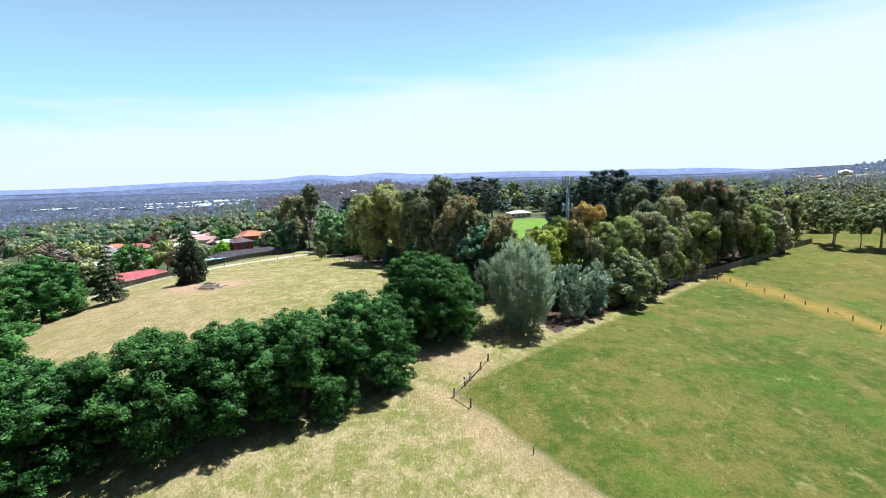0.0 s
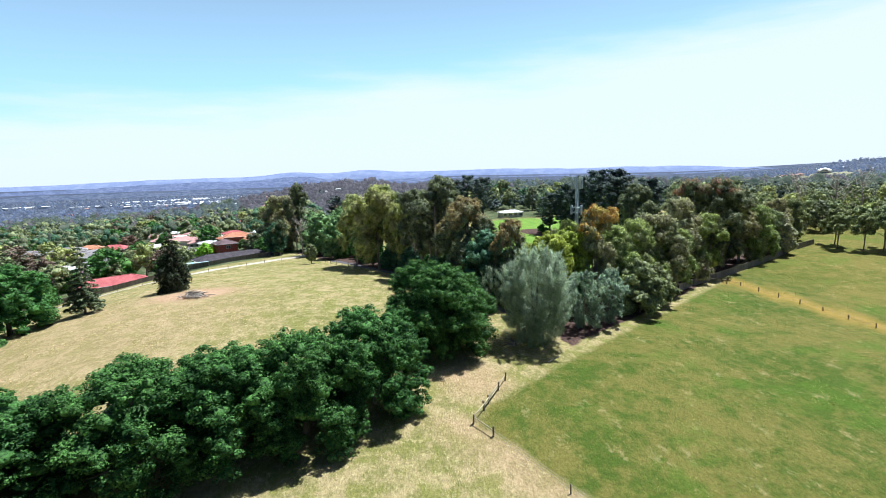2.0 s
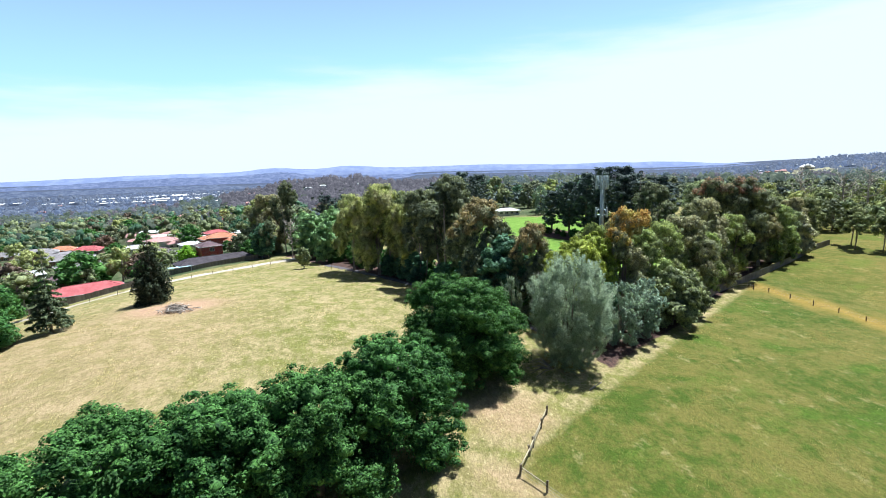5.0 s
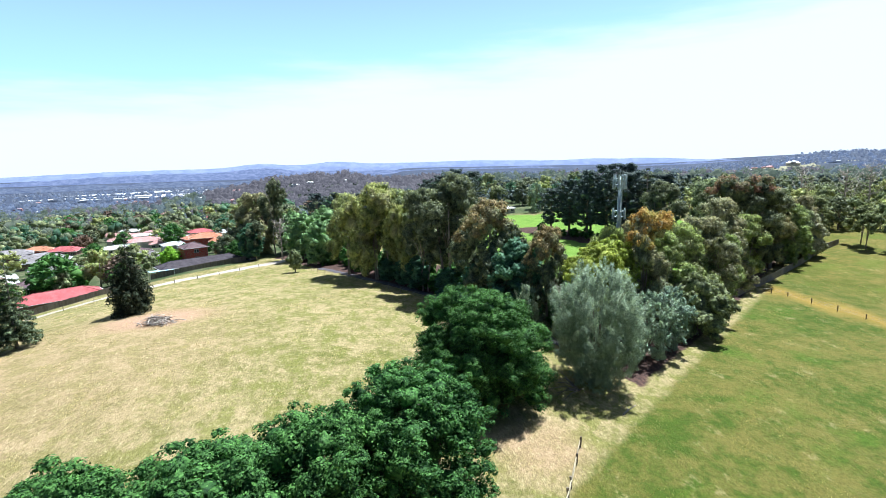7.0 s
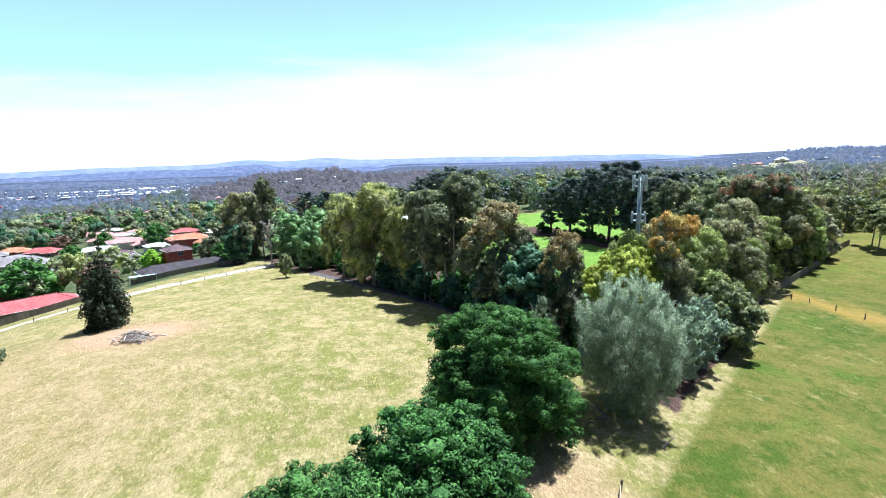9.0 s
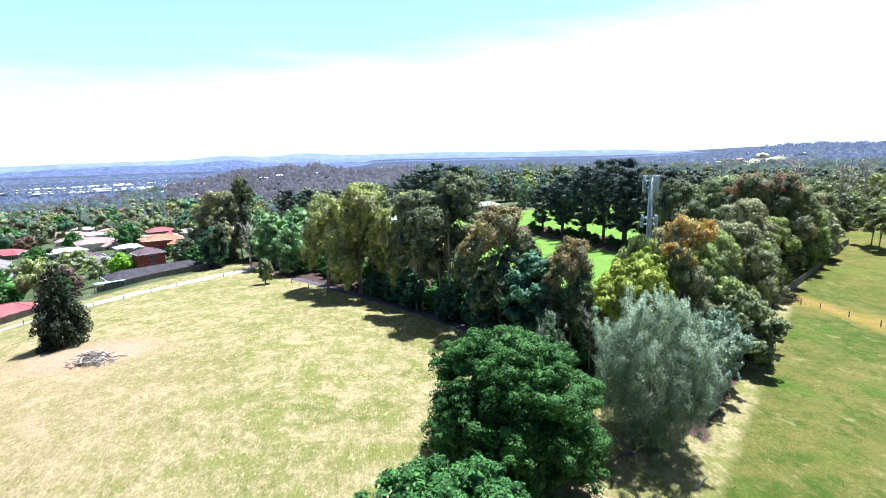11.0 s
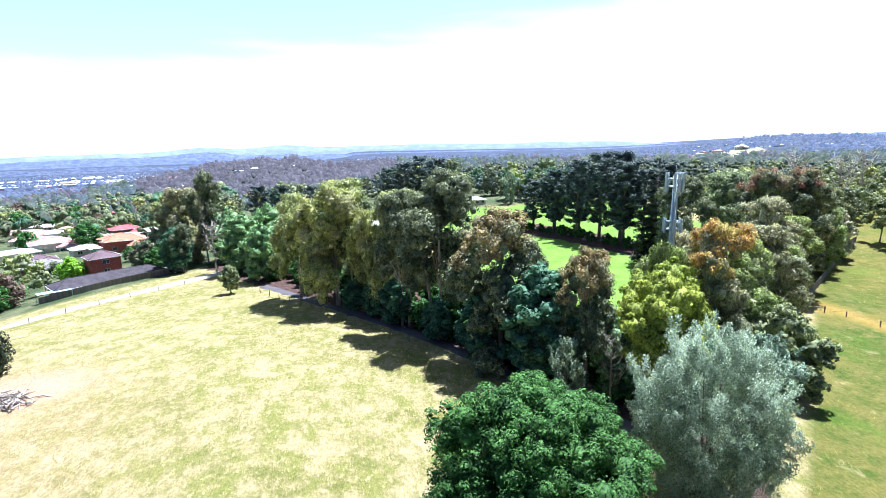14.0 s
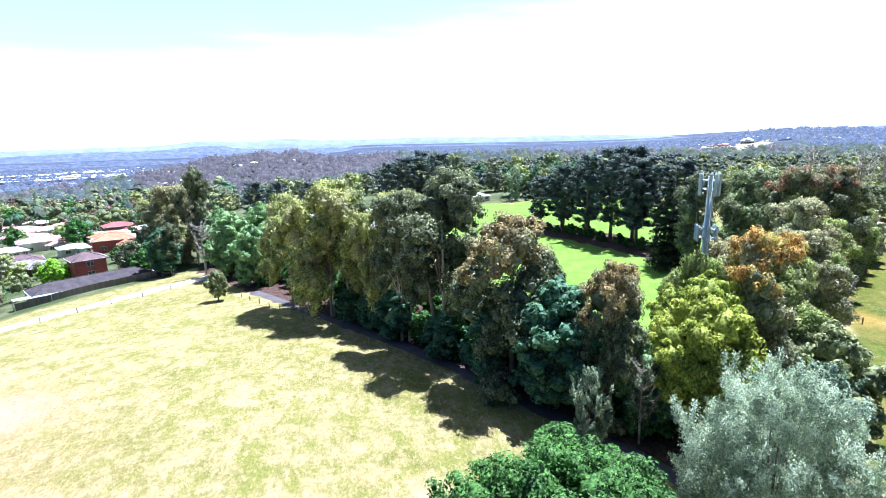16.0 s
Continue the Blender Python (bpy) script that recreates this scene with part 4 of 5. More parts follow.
# gums of the belt
GUMS = {
    "dark": lambda: gum("gum_tree", "tall dark-crowned gum tree with a pale stem", "tree", 31, 26, 6.0, "gum_dark", None, 16000, 0.215, 0.32, 11, 0.36, 2, "belt of gums"),
    "brown": lambda: gum("gum_tree", "dense gum tree with bronze new growth", "tree", 32, 23, 6.0, "gum_dark", "bronze_tips", 18000, 0.215, 0.04, 20, 0.34, 1, "belt of gums", 0.72),
    "olive": lambda: gum("gum_tree", "broad olive-green gum tree with bare pale stems", "tree", 33, 24, 7.5, "gum_olive", None, 18000, 0.215, 0.22, 15, 0.34, 3, "belt of gums"),
    "grey": lambda: gum("gum_tree", "grey-green gum tree with leafy plumes", "tree", 34, 20, 5.6, "gum_grey", None, 15000, 0.215, 0.1, 12, 0.3, 2, "belt of gums"),
    "orange": lambda: gum("gum_tree", "gum tree flushed with orange new leaves", "tree", 35, 21, 6.2, "gum_brown", "tips", 16000, 0.215, 0.1, 12, 0.32, 2, "belt of gums", 0.8),
    "red": lambda: gum("gum_tree", "dark gum tree tipped with red new leaves", "tree", 36, 26, 6.5, "gum_dark", "red_tips", 16000, 0.215, 0.12, 12, 0.36, 2, "belt of gums", 0.9),
    "fresh": lambda: gum("gum_tree", "fresh yellow-green gum tree with rounded plumes", "tree", 44, 18, 5.6, "gum_fresh", None, 15000, 0.215, 0.08, 12, 0.3, 2, "belt of gums"),
    "yellow": lambda: broadleaf("wattle_tree", "yellow-green wattle tree with a rounded crown", "tree", 37, 15, 6.2, "yellow", 17000, 0.22, 0.3, 40, 0.26, 0.26, 2, "", CUP),
    "bronze": lambda: gum("gum_tree", "bronze-green gum tree with rounded plumes", "tree", 38, 20, 5.8, "gum_brown", None, 15000, 0.215, 0.12, 12, 0.3, 2, "belt of gums"),
}
BASE = {"dark": 26, "brown": 23, "olive": 24, "grey": 20, "orange": 21, "red": 26, "yellow": 15, "bronze": 20, "fresh": 18}
for key, x, y, h, wide in (
    ("dark", -2.0, 136.5, 26.5, 1.1), ("dark", -7.5, 141.5, 23.0, 0.9), ("brown", 4.6, 125.0, 22.5, 1.05), ("brown", 13.3, 115.8, 19.0, 0.8),
    ("olive", -18.5, 157.0, 24.5, 1.0), ("olive", -9.5, 150.5, 22.5, 0.75), ("olive", -26.5, 165.5, 22.0, 0.75), ("grey", -15.5, 163.0, 24.0, 1.0), ("grey", -6.0, 152.0, 23.0, 0.9),
    ("yellow", 20.0, 110.0, 17.0, 0.78), ("orange", 32.0, 117.5, 22.3, 0.8), ("fresh", 27.0, 121.0, 18.5, 0.7), ("yellow", 25.5, 117.5, 17.0, 0.8), ("fresh", 37.5, 122.0, 17.5, 1.05),
    ("bronze", 34.0, 127.0, 19.0, 0.9), ("fresh", 45.0, 128.0, 18.5, 1.0), ("bronze", 52.0, 131.0, 19.5, 1.05), ("grey", 55.0, 138.0, 18.0, 0.9), ("bronze", 63.0, 142.5, 22.5, 1.1),
    ("fresh", 59.0, 135.0, 15.5, 0.9), ("red", 71.0, 153.0, 27.0, 0.95), ("red", 79.0, 152.5, 27.0, 1.0), ("dark", 85.0, 158.0, 24.0, 1.1), ("fresh", 72.0, 146.0, 18.0, 0.9),
    ("bronze", 92.0, 163.0, 20.0, 1.0), ("fresh", 99.0, 165.0, 17.5, 1.0), ("grey", 106.0, 171.0, 15.5, 1.0), ("bronze", 118.0, 183.0, 17.0, 1.0), ("grey", 128.0, 190.0, 16.0, 1.0),
    ("dark", 60.0, 165.0, 25.0, 1.0), ("grey", 80.0, 172.0, 25.0, 1.2), ("grey", 90.0, 180.0, 24.0, 1.2), ("bronze", 100.0, 185.0, 22.0, 1.1), ("dark", 112.0, 195.0, 20.0, 1.1),
    ("dark", 10.5, 128.0, 17.0, 0.8), ("grey", 3.0, 141.0, 17.0, 0.9), ("dark", 17.0, 122.0, 13.0, 0.8),
    ("dark", -58.5, 223.0, 28.0, 0.7), ("bronze", -66.0, 230.0, 23.0, 1.1), ("olive", -72.0, 240.0, 22.0, 0.9), ("dark", -63.0, 213.0, 14.0, 0.9),
):
    plant("gum_" + key, GUMS[key], x, y, h, BASE[key], wide=wide)
blossom = lambda: broadleaf("flowering_gum", "pale-flowering gum tree with creamy blossom by the fence", "tree", 39, 13, 5.0, "flower", 8000, 0.3, 0.06, 34, 0.28, 0.25, 2)
plant("blossom", blossom, 111.0, 173.0, 13.5, 13)
plant("blossom", blossom, 43.0, 118.5, 10.0, 13)
for x, y, h, w in ((-45, 205, 16, 1.1), (-37, 190, 14, 0.9), (-39, 216, 17, 1.1), (-52, 224, 16, 1.0)):
    plant("bright", bright, x, y, h, 15, wide=w)
teal = lambda: broadleaf("maple_tree", "blue-green leafy tree in the shade of the gums", "tree", 41, 14, 4.6, "teal", 5000, 0.3, 0.1, 36, 0.28, 0.22)
for x, y, h, w in ((8.6, 119.8, 15.5, 1.1), (2.0, 129.0, 9, 1.0), (-9.0, 143.0, 8, 1.1), (26, 110, 9, 1.0), (19, 105, 7, 1.0), (-3, 134, 7, 1.1), (-65, 214, 13, 1.0), (16.5, 113.5, 8, 1.0), (50, 126, 7, 0.9), (1.5, 124.5, 6, 1.1), (-16, 152.5, 6, 1.1), (-12, 147.5, 7, 1.0)):
    plant("teal", teal, x, y, h, 14, wide=w)
shrub = lambda: broadleaf("shrub", "leafy green undergrowth shrub", "shrub", 42, 4.5, 2.3, "oak", 520, 0.42, 0.0, 14, 0.34, 0.1, 1, group="undergrowth", limbs=2)
for i in range(130):
    u = RNG.random() * (len(EDGE) - 2)
    k = int(u)
    ax, ay = EDGE[k]
    bx, by = EDGE[k + 1]
    d = RNG.uniform(4.5, 22)
    plant("undershrub", shrub, ax + (bx - ax) * (u - k) + d * 0.83, ay + (by - ay) * (u - k) + d * 0.56, RNG.uniform(2.5, 6), 4.5)

# pines round the oval
PINE = "tall dark pine tree with layered boughs beside the oval"
pines = lambda: pine("pine_tree", PINE, "tree", 51, 27, 7.0, group="pines by the oval")
for x, y, h, w in ((57, 236, 19, 1.15), (62, 228, 23, 1.0), (66, 219, 27, 0.95), (70, 211, 29.5, 1.0), (74, 203, 27, 0.95), (70, 226, 25, 1.0), (78, 212, 29.5, 1.0), (86, 200, 26, 1.0), (64, 234, 21, 1.1), (81, 204, 24, 1.0)):
    plant("pine", pines, x - 6.5, y, h, 27, wide=w)
slim = lambda: conifer("cypress_tree", "narrow dark conifer beside the oval", "tree", 52, 27, 5.2, "cypress", 9000, 0.42, 14, 0.06, power=0.7)
plant("slim", slim, 63.5, 180.6, 28.6, 27)
for i in range(16):
    u = i / 15
    plant("undershrub", shrub, 48 + 22 * u + RNG.normal() * 1.2, 240 - 46 * u + RNG.normal() * 1.2, RNG.uniform(2.2, 3.8), 4.5, label="dark shrub under the pines by the oval")
for x, y, h, w in ((12, 312, 24, 1.1), (20, 316, 27, 1.1), (30, 322, 25, 1.0), (4, 318, 22, 1.0), (26, 306, 22, 0.9), (-40, 262, 20, 1.0), (-30, 268, 19, 1.0), (-22, 262, 20, 1.0), (-50, 272, 20, 1.0)):
    plant("pine", pines, x, y, h, 27, wide=w, label="dark pine tree behind the gums")

# lone conifers in the dry paddock
spruce = lambda: conifer("conifer_tree", "open conical cedar standing in the dry paddock", "tree", 53, 15.5, 4.6, "spruce", 17000, 0.26, 14, 0.12, power=0.8, flat=0.16)
plant("spruce", spruce, -79.4, 119.4, 17.2, 15.5, 20, wide=0.62)
flame = lambda: conifer("cypress_tree", "dense dark cypress standing in the dry paddock", "tree", 54, 13.5, 4.2, "cypress", 10000, 0.27, 13, 0.03, power=0.8, flat=0.7, foot=0.72)
plant("flame", flame, -68.0, 135.8, 16.6, 13.5, 10, wide=0.86)
little = lambda: broadleaf("olive_tree", "small rounded tree at the paddock's edge", "tree", 55, 7.0, 3.0, "gum_grey", 4500, 0.24, 0.2, 26, 0.3, 0.2)
plant("little", little, -42.8, 176.6, 6.4, 7.0, wide=0.72)

# dead trees
dead = lambda: bare_tree("dead_tree", "bleached dead tree with bare branches", "tree", 61, 13, 5.2, 30)
plant("dead", dead, -53.0, 207.5, 14.5, 13)
plant("dead", dead, 14.4, 111.4, 9.5, 13, wide=0.7, label="leaning bare dead sapling by the path")
for x, y, h in ((180, 235, 20), (196, 240, 22), (205, 228, 20), (172, 250, 21)):
    plant("dead", dead, x, y, h, 13)
grove = lambda: gum("gum_tree", "slender gum tree with a bare stem and small olive crown", "tree", 62, 13, 3.8, "gum_grey", None, 2600, 0.34, 0.45, 7, 0.2, 1, "grove in the paddock")
for x, y, h in ((134, 176, 12), (139, 171, 12), (143, 168, 13), (147, 172, 14), (146, 163, 12), (151, 166, 14), (153, 158, 13), (158, 170, 15), (160, 160, 14), (138, 182, 13), (165, 175, 16), (168, 163, 15)):
    plant("grove", grove, x, y, h, 13)


# ---- the telecommunications pole ----
def make_tower(x, y):
    top = 28.3 - float(land(x, y))
    tower = thing("telecom_tower", Matrix.Translation(at(x, y)), "pale grey steel telecommunications pole with panel antennas", "tower")
    part("pole", tube([(0, 0, -0.3), (0, 0, top * 0.6), (0, 0, top - 0.5)], [0.42, 0.35, 0.29], 20), STEEL, tower)
    part("flange", tube([(0, 0, top * 0.55 - 0.08), (0, 0, top * 0.55 + 0.08)], [0.5, 0.5], 20), STEEL, tower)
    for level, n, panel_h, reach in ((top - 1.5, 9, 2.7, 1.22), (top - 7.6, 6, 2.0, 1.28)):
        ring = bmesh.new()
        for dz in (-0.55, 0.55):
            tube_into(ring, [(reach * 0.86 * math.cos(a), reach * 0.86 * math.sin(a), level + dz) for a in [k * math.tau / 12 for k in range(13)]], [0.05] * 13, 6)
        part("mounting_ring", ring, STEEL, tower)
        for k in range(6):
            a = k * math.tau / 6 + 0.2
            arm = bmesh.new()
            for dz in (-0.55, 0.55):
                tube_into(arm, [(0.35 * math.cos(a), 0.35 * math.sin(a), level + dz), (reach * 0.9 * math.cos(a), reach * 0.9 * math.sin(a), level + dz)], [0.06, 0.05], 6)
            part("arm", arm, STEEL, tower)
        for k in range(n):
            a = (k // 3) * math.tau * 3 / n + (k % 3 - 1) * 0.46 + 0.35 if n == 9 else k * math.tau / n + 0.1
            m = Matrix.Rotation(a, 4, "Z")
            bm = one_box(reach - 0.10, -0.17, level - panel_h / 2, reach + 0.12, 0.17, level + panel_h / 2, bevel=0.05)
            bm.transform(m)
            panel = part("antenna_panel", bm, ANTENNA, tower)
            bm = bmesh.new()
            tube_into(bm, [(reach - 0.2, 0, level - panel_h / 2 - 0.1), (reach - 0.2, 0, level + panel_h / 2 + 0.1)], [0.045, 0.045], 6)
            box(bm, reach - 0.36, -0.14, level - 0.1, reach - 0.22, 0.14, level + 0.42)
            bm.transform(m)
            part("mount_pipe", bm, STEEL, panel, "steel mounting pipe with a radio unit")
    part("lightning_rod", tube([(0, 0, top - 0.6), (0, 0, top + 0.9)], [0.05, 0.015], 6), STEEL, tower)
    for k in range(3):
        bm = one_box(-0.16, -0.66, 3 + k * 7.0, 0.16, -0.44, 4.1 + k * 7.0, bevel=0.03)
        part("cable_box", bm, ANTENNA, tower)
    part("cable_tray", one_box(0.40, -0.09, 0.5, 0.56, 0.09, top - 2.5), STEEL, tower)


make_tower(29.6, 123.8)


# ---- fences ----
def post_mesh(w, h, mat, name="post"):
    bm = one_box(-w / 2, -w / 2, -0.3, w / 2, w / 2, h, bevel=w * 0.12)
    me = bpy.data.meshes.new(name)
    bm.to_mesh(me)
    bm.free()
    me.materials.append(mat)
    return me


def wire_fence(line, step, label, h=1.15, w=0.13, wires=3, group=""):
    pts = along(line, step)
    fence = thing("wire_fence", Matrix(), label, "fence", group)
    me = post_mesh(w, h, TIMBER)
    for i, (x, y, a) in enumerate(pts):
        p = new("post", me)
        p.parent = fence
        p.matrix_basis = pose(*at(x, y), RNG.normal() * 2.5, RNG.normal() * 2.5, math.degrees(a)) @ Matrix.Diagonal((1, 1, RNG.uniform(0.9, 1.08), 1))
    for k in range(wires):
        z = h * (0.35 + 0.6 * k / max(1, wires - 1)) - 0.05
        part("wire", tube([at(x, y, z) for x, y, a in pts], [0.012] * len(pts), 4), WIRE, fence)
    return fence


def make_corner_fence():
    fence = thing("timber_fence", Matrix(), "weathered timber post-and-rail corner of a paddock fence", "fence")
    me = post_mesh(0.2, 1.35, TIMBER)
    spots = [(0.9, 68.8), (2.6, 71.8), (3.4, 73.4), (5.2, 77.0), (6.6, 79.8), (3.1, 66.2)]
    for i, (x, y) in enumerate(spots):
        p = new("post", me)
        p.parent = fence
        p.matrix_basis = pose(*at(x, y), RNG.normal() * 3, RNG.normal() * 3, 30 * i)
    for a, b, z in ((0, 1, 0.95), (1, 2, 0.95), (2, 3, 0.95), (3, 4, 0.9), (0, 5, 0.95), (1, 3, 0.55)):
        pa, pb = at(*spots[a], z), at(*spots[b], z - (0.15 if (a, b) == (0, 5) else 0.0))
        part("rail", tube([pa, pb], [0.075, 0.07], 6), PALE_TIMBER, fence)


make_corner_fence()
wire_fence([(0.9, 68.8), (10.0, 56.6), (20.5, 42.5)], 15.2, "sparse wire fence with old timber posts between the paddocks", 1.15, 0.13, 3)
wire_fence([(75, 142), (77, 136.5), (81.3, 119), (85.8, 98.4), (93, 66)], 5.6, "wire fence with short dark timber posts in green grass", 1.1, 0.16, 3)
wire_fence([(-112, 148), (-97, 158.5), (-80, 172.0), (-69.5, 182.5), (-54, 197.5)], 6.5, "low wire fence with pale posts beside the gravel track", 1.1, 0.14, 2)
wire_fence([(-38.5, 178), (-22.5, 153.5), (-9.8, 137), (-0.3, 123.2), (5.2, 115), (10.8, 107)], 4.5, "wire fence with posts along the shaded path", 1.15, 0.12, 3)
fence = thing("gate_rail", Matrix(), "short timber rail between two posts beside the paling fence", "fence")
for x, y in ((70.5, 141.5), (75, 139.6)):
    p = part("post", one_box(-0.09, -0.09, -0.2, 0.09, 0.09, 1.25, bevel=0.02), TIMBER, fence)
    p.matrix_basis = Matrix.Translation(at(x, y))
part("rail", tube([at(70.5, 141.5, 1.05), at(75, 139.6, 1.05)], [0.06, 0.06], 6), PALE_TIMBER, fence)


def paling_fence(line, label, h=1.75, bay=2.4, group="paling fences"):
    """Bays of upright palings between posts, capped with a rail."""
    fence = thing("paling_fence", Matrix(), label, "fence", group)
    bm = bmesh.new()
    # lapped boards: one zigzag wall with real thickness
    n = 16
    front = [(k * bay / n, -0.02 - 0.02 * (k % 2)) for k in range(n + 1)]
    ring = front + [(x, 0.02) for x, _ in front[::-1]]
    lo = [bm.verts.new((x, y, 0.0)) for x, y in ring]
    hi = [bm.verts.new((x, y, h + 0.03 * math.sin(x * 9))) for x, y in ring]
    for k in range(len(ring)):
        j = (k + 1) % len(ring)
        bm.faces.new((lo[k], lo[j], hi[j], hi[k]))
    bm.faces.new(hi)
    me = bpy.data.meshes.new("bay")
    bm.to_mesh(me)
    bm.free()
    me.materials.append(PALING)
    for x, y, a in along(line, bay):
        z0, z1 = float(land(x, y)), float(land(x + bay * math.cos(a), y + bay * math.sin(a)))
        b = new("bay", me)
        b.parent = fence
        b.matrix_basis = Matrix.Translation((x, y, z0 - 0.05)) @ Matrix.Rotation(a, 4, "Z") @ Matrix(((1, 0, 0, 0), (0, 1, 0, 0), ((z1 - z0) / bay, 0, 1, 0), (0, 0, 0, 1)))
    return fence


paling_fence([(58.0, 131.5), (64, 137), (86, 152.3), (104, 165), (120.4, 177.6), (131, 183.5)], "grey timber paling fence along the foot of the gums", 1.9)
paling_fence([(-132, 148), (-111.5, 166), (-94.5, 181.5)], "grey-brown timber paling fence behind the red-roofed house")
paling_fence([(-91.0, 194.2), (-67.5, 212.2)], "grey-brown timber paling fence behind the long house")


# ---- houses ----
def hip_roof(w, d, rise, over=0.5, thick=0.22):
    """A hipped roof, as a solid with its eaves."""
    bm = bmesh.new()
    hw, hd = w / 2 + over, d / 2 + over
    ridge = max(0.0, hw - hd) if w >= d else 0.0
    ridge_y = max(0.0, hd - hw) if d > w else 0.0
    low = [bm.verts.new((sx * hw, sy * hd, -thick)) for sx, sy in ((-1, -1), (1, -1), (1, 1), (-1, 1))]
    eave = [bm.verts.new((sx * hw, sy * hd, 0)) for sx, sy in ((-1, -1), (1, -1), (1, 1), (-1, 1))]
    a, b = bm.verts.new((-ridge, -ridge_y, rise)), bm.verts.new((ridge, ridge_y, rise))
    bm.faces.new(low[::-1])
    for k in range(4):
        bm.faces.new((low[k], low[(k + 1) % 4], eave[(k + 1) % 4], eave[k]))
    if w >= d:
        bm.faces.new((eave[0], eave[1], b, a)), bm.faces.new((eave[1], eave[2], b)), bm.faces.new((eave[2], eave[3], a, b)), bm.faces.new((eave[3], eave[0], a))
    else:
        bm.faces.new((eave[0], eave[1], a)), bm.faces.new((eave[1], eave[2], b, a)), bm.faces.new((eave[2], eave[3], b)), bm.faces.new((eave[3], eave[0], a, b))
    return bm


def ridge_caps(w, d, rise, over=0.5):
    bm = bmesh.new()
    hw, hd = w / 2 + over, d / 2 + over
    r, q = max(0.0, hw - hd), max(0.0, hd - hw)
    tube_into(bm, [(-r - 0.01, -q - 0.01, rise), (r + 0.01, q + 0.01, rise)], [0.11, 0.11], 6)
    for sx, sy in ((-1, -1), (1, -1), (1, 1), (-1, 1)):
        ex, ey = (sx * r, sy * q)
        tube_into(bm, [(sx * hw, sy * hd, 0.02), (ex, ey, rise)], [0.10, 0.10], 6)
    return bm


def house(x, y, turn, w, d, wall_h, rise, roof, walls, label, windows=3, vent=True, dz=0.0, wings=(), group="houses"):
    """A brick or rendered house with a hipped roof, windows let into its walls and a roof vent."""
    home = thing("house", pose(*at(x, y, dz), 0, 0, turn), label, "house", group)
    blocks = [(0, 0, w, d, wall_h, rise)] + list(wings)
    for bx, by, bw, bd, bh, br in blocks:
        o = Matrix.Translation((bx, by, 0))
        bm = one_box(-bw / 2, -bd / 2, -1.5, bw / 2, bd / 2, bh)
        bm.transform(o)
        wall = part("wall", bm, walls, home)
        bm = hip_roof(bw, bd, br)
        bm.transform(Matrix.Translation((bx, by, bh + 0.2)))
        top = part("roof", bm, roof, home)
        bm = ridge_caps(bw, bd, br)
        bm.transform(Matrix.Translation((bx, by, bh + 0.2)))
        part("ridge_cap", bm, roof, top)
        bm = bmesh.new()
        g = 0.62
        for x0, y0, x1, y1 in ((-bw / 2 - g, -bd / 2 - g, bw / 2 + g, -bd / 2 - g + 0.12), (-bw / 2 - g, bd / 2 + g - 0.12, bw / 2 + g, bd / 2 + g), (-bw / 2 - g, -bd / 2 - g, -bw / 2 - g + 0.12, bd / 2 + g), (bw / 2 + g - 0.12, -bd / 2 - g, bw / 2 + g, bd / 2 + g)):
            box(bm, x0, y0, bh + 0.02, x1, y1, bh + 0.19)
        bm.transform(o)
        part("gutter", bm, WHITE_PAINT, top)
        for s in range(int(bh // 2.6)):
            for k in range(windows):
                for sy in (-1, 1):
                    cx = bx - bw / 2 + bw * (k + 0.5) / windows
                    cy = by + sy * bd / 2
                    z = 1.0 + 2.7 * s
                    fr = bmesh.new()
                    for a in ((-0.85, -0.78, 0, 1.3), (0.78, 0.85, 0, 1.3), (-0.85, 0.85, 0, 0.07), (-0.85, 0.85, 1.23, 1.3), (-0.035, 0.035, 0.07, 1.23)):
                        box(fr, cx + a[0], cy - 0.05, z + a[2], cx + a[1], cy + 0.05, z + a[3])
                    win = part("window", fr, WHITE_PAINT, home)
                    part("pane", one_box(cx - 0.8, cy - 0.03, z + 0.05, cx + 0.8, cy + 0.03, z + 1.25), GLASS, win)
    if vent:
        bm = tube([(w * 0.12, d * 0.14, wall_h + rise * 0.5), (w * 0.12, d * 0.14, wall_h + rise * 0.5 + 0.9)], [0.32, 0.3], 10)
        tube_into(bm, [(w * 0.12, d * 0.14, wall_h + rise * 0.5 + 0.9), (w * 0.12, d * 0.14, wall_h + rise * 0.5 + 1.15)], [0.42, 0.18], 10)
        part("roof_vent", bm, ROOF["dark"], home, "dark rotating roof vent")
    return home


house(-110.0, 180.5, 42, 21, 9.5, 2.5, 2.1, ROOF["red"], BRICK_BROWN, "low brick house with a bright red tiled roof", 4, dz=-0.6)
house(-80.5, 209.0, 37.5, 27, 8.0, 2.1, 1.9, ROOF["dark"], BRICK_BROWN, "long low house with a charcoal tiled roof behind a paling fence", 5, dz=-0.9)
house(-88.5, 223.5, 37.5, 7.8, 7.2, 5.4, 1.7, ROOF["brown"], BRICK_RED, "two-storey red brick house with a brown tiled roof", 1, dz=0.3)
shed = thing("pergola", pose(*at(-88.8, 197.0), 0, 0, 37.5), "pale blue sheet-roofed pergola against the long house", "pergola")
part("roof", one_box(-3.6, -1.2, 2.05, 3.6, 1.4, 2.13, bevel=0.02), BLUE_SHEET, shed)
for px, py in ((-3.5, -1.1), (3.5, -1.1), (-3.5, 1.3), (3.5, 1.3)):
    part("post", one_box(px - 0.06, py - 0.06, -0.8, px + 0.06, py + 0.06, 2.06), WHITE_PAINT, shed)

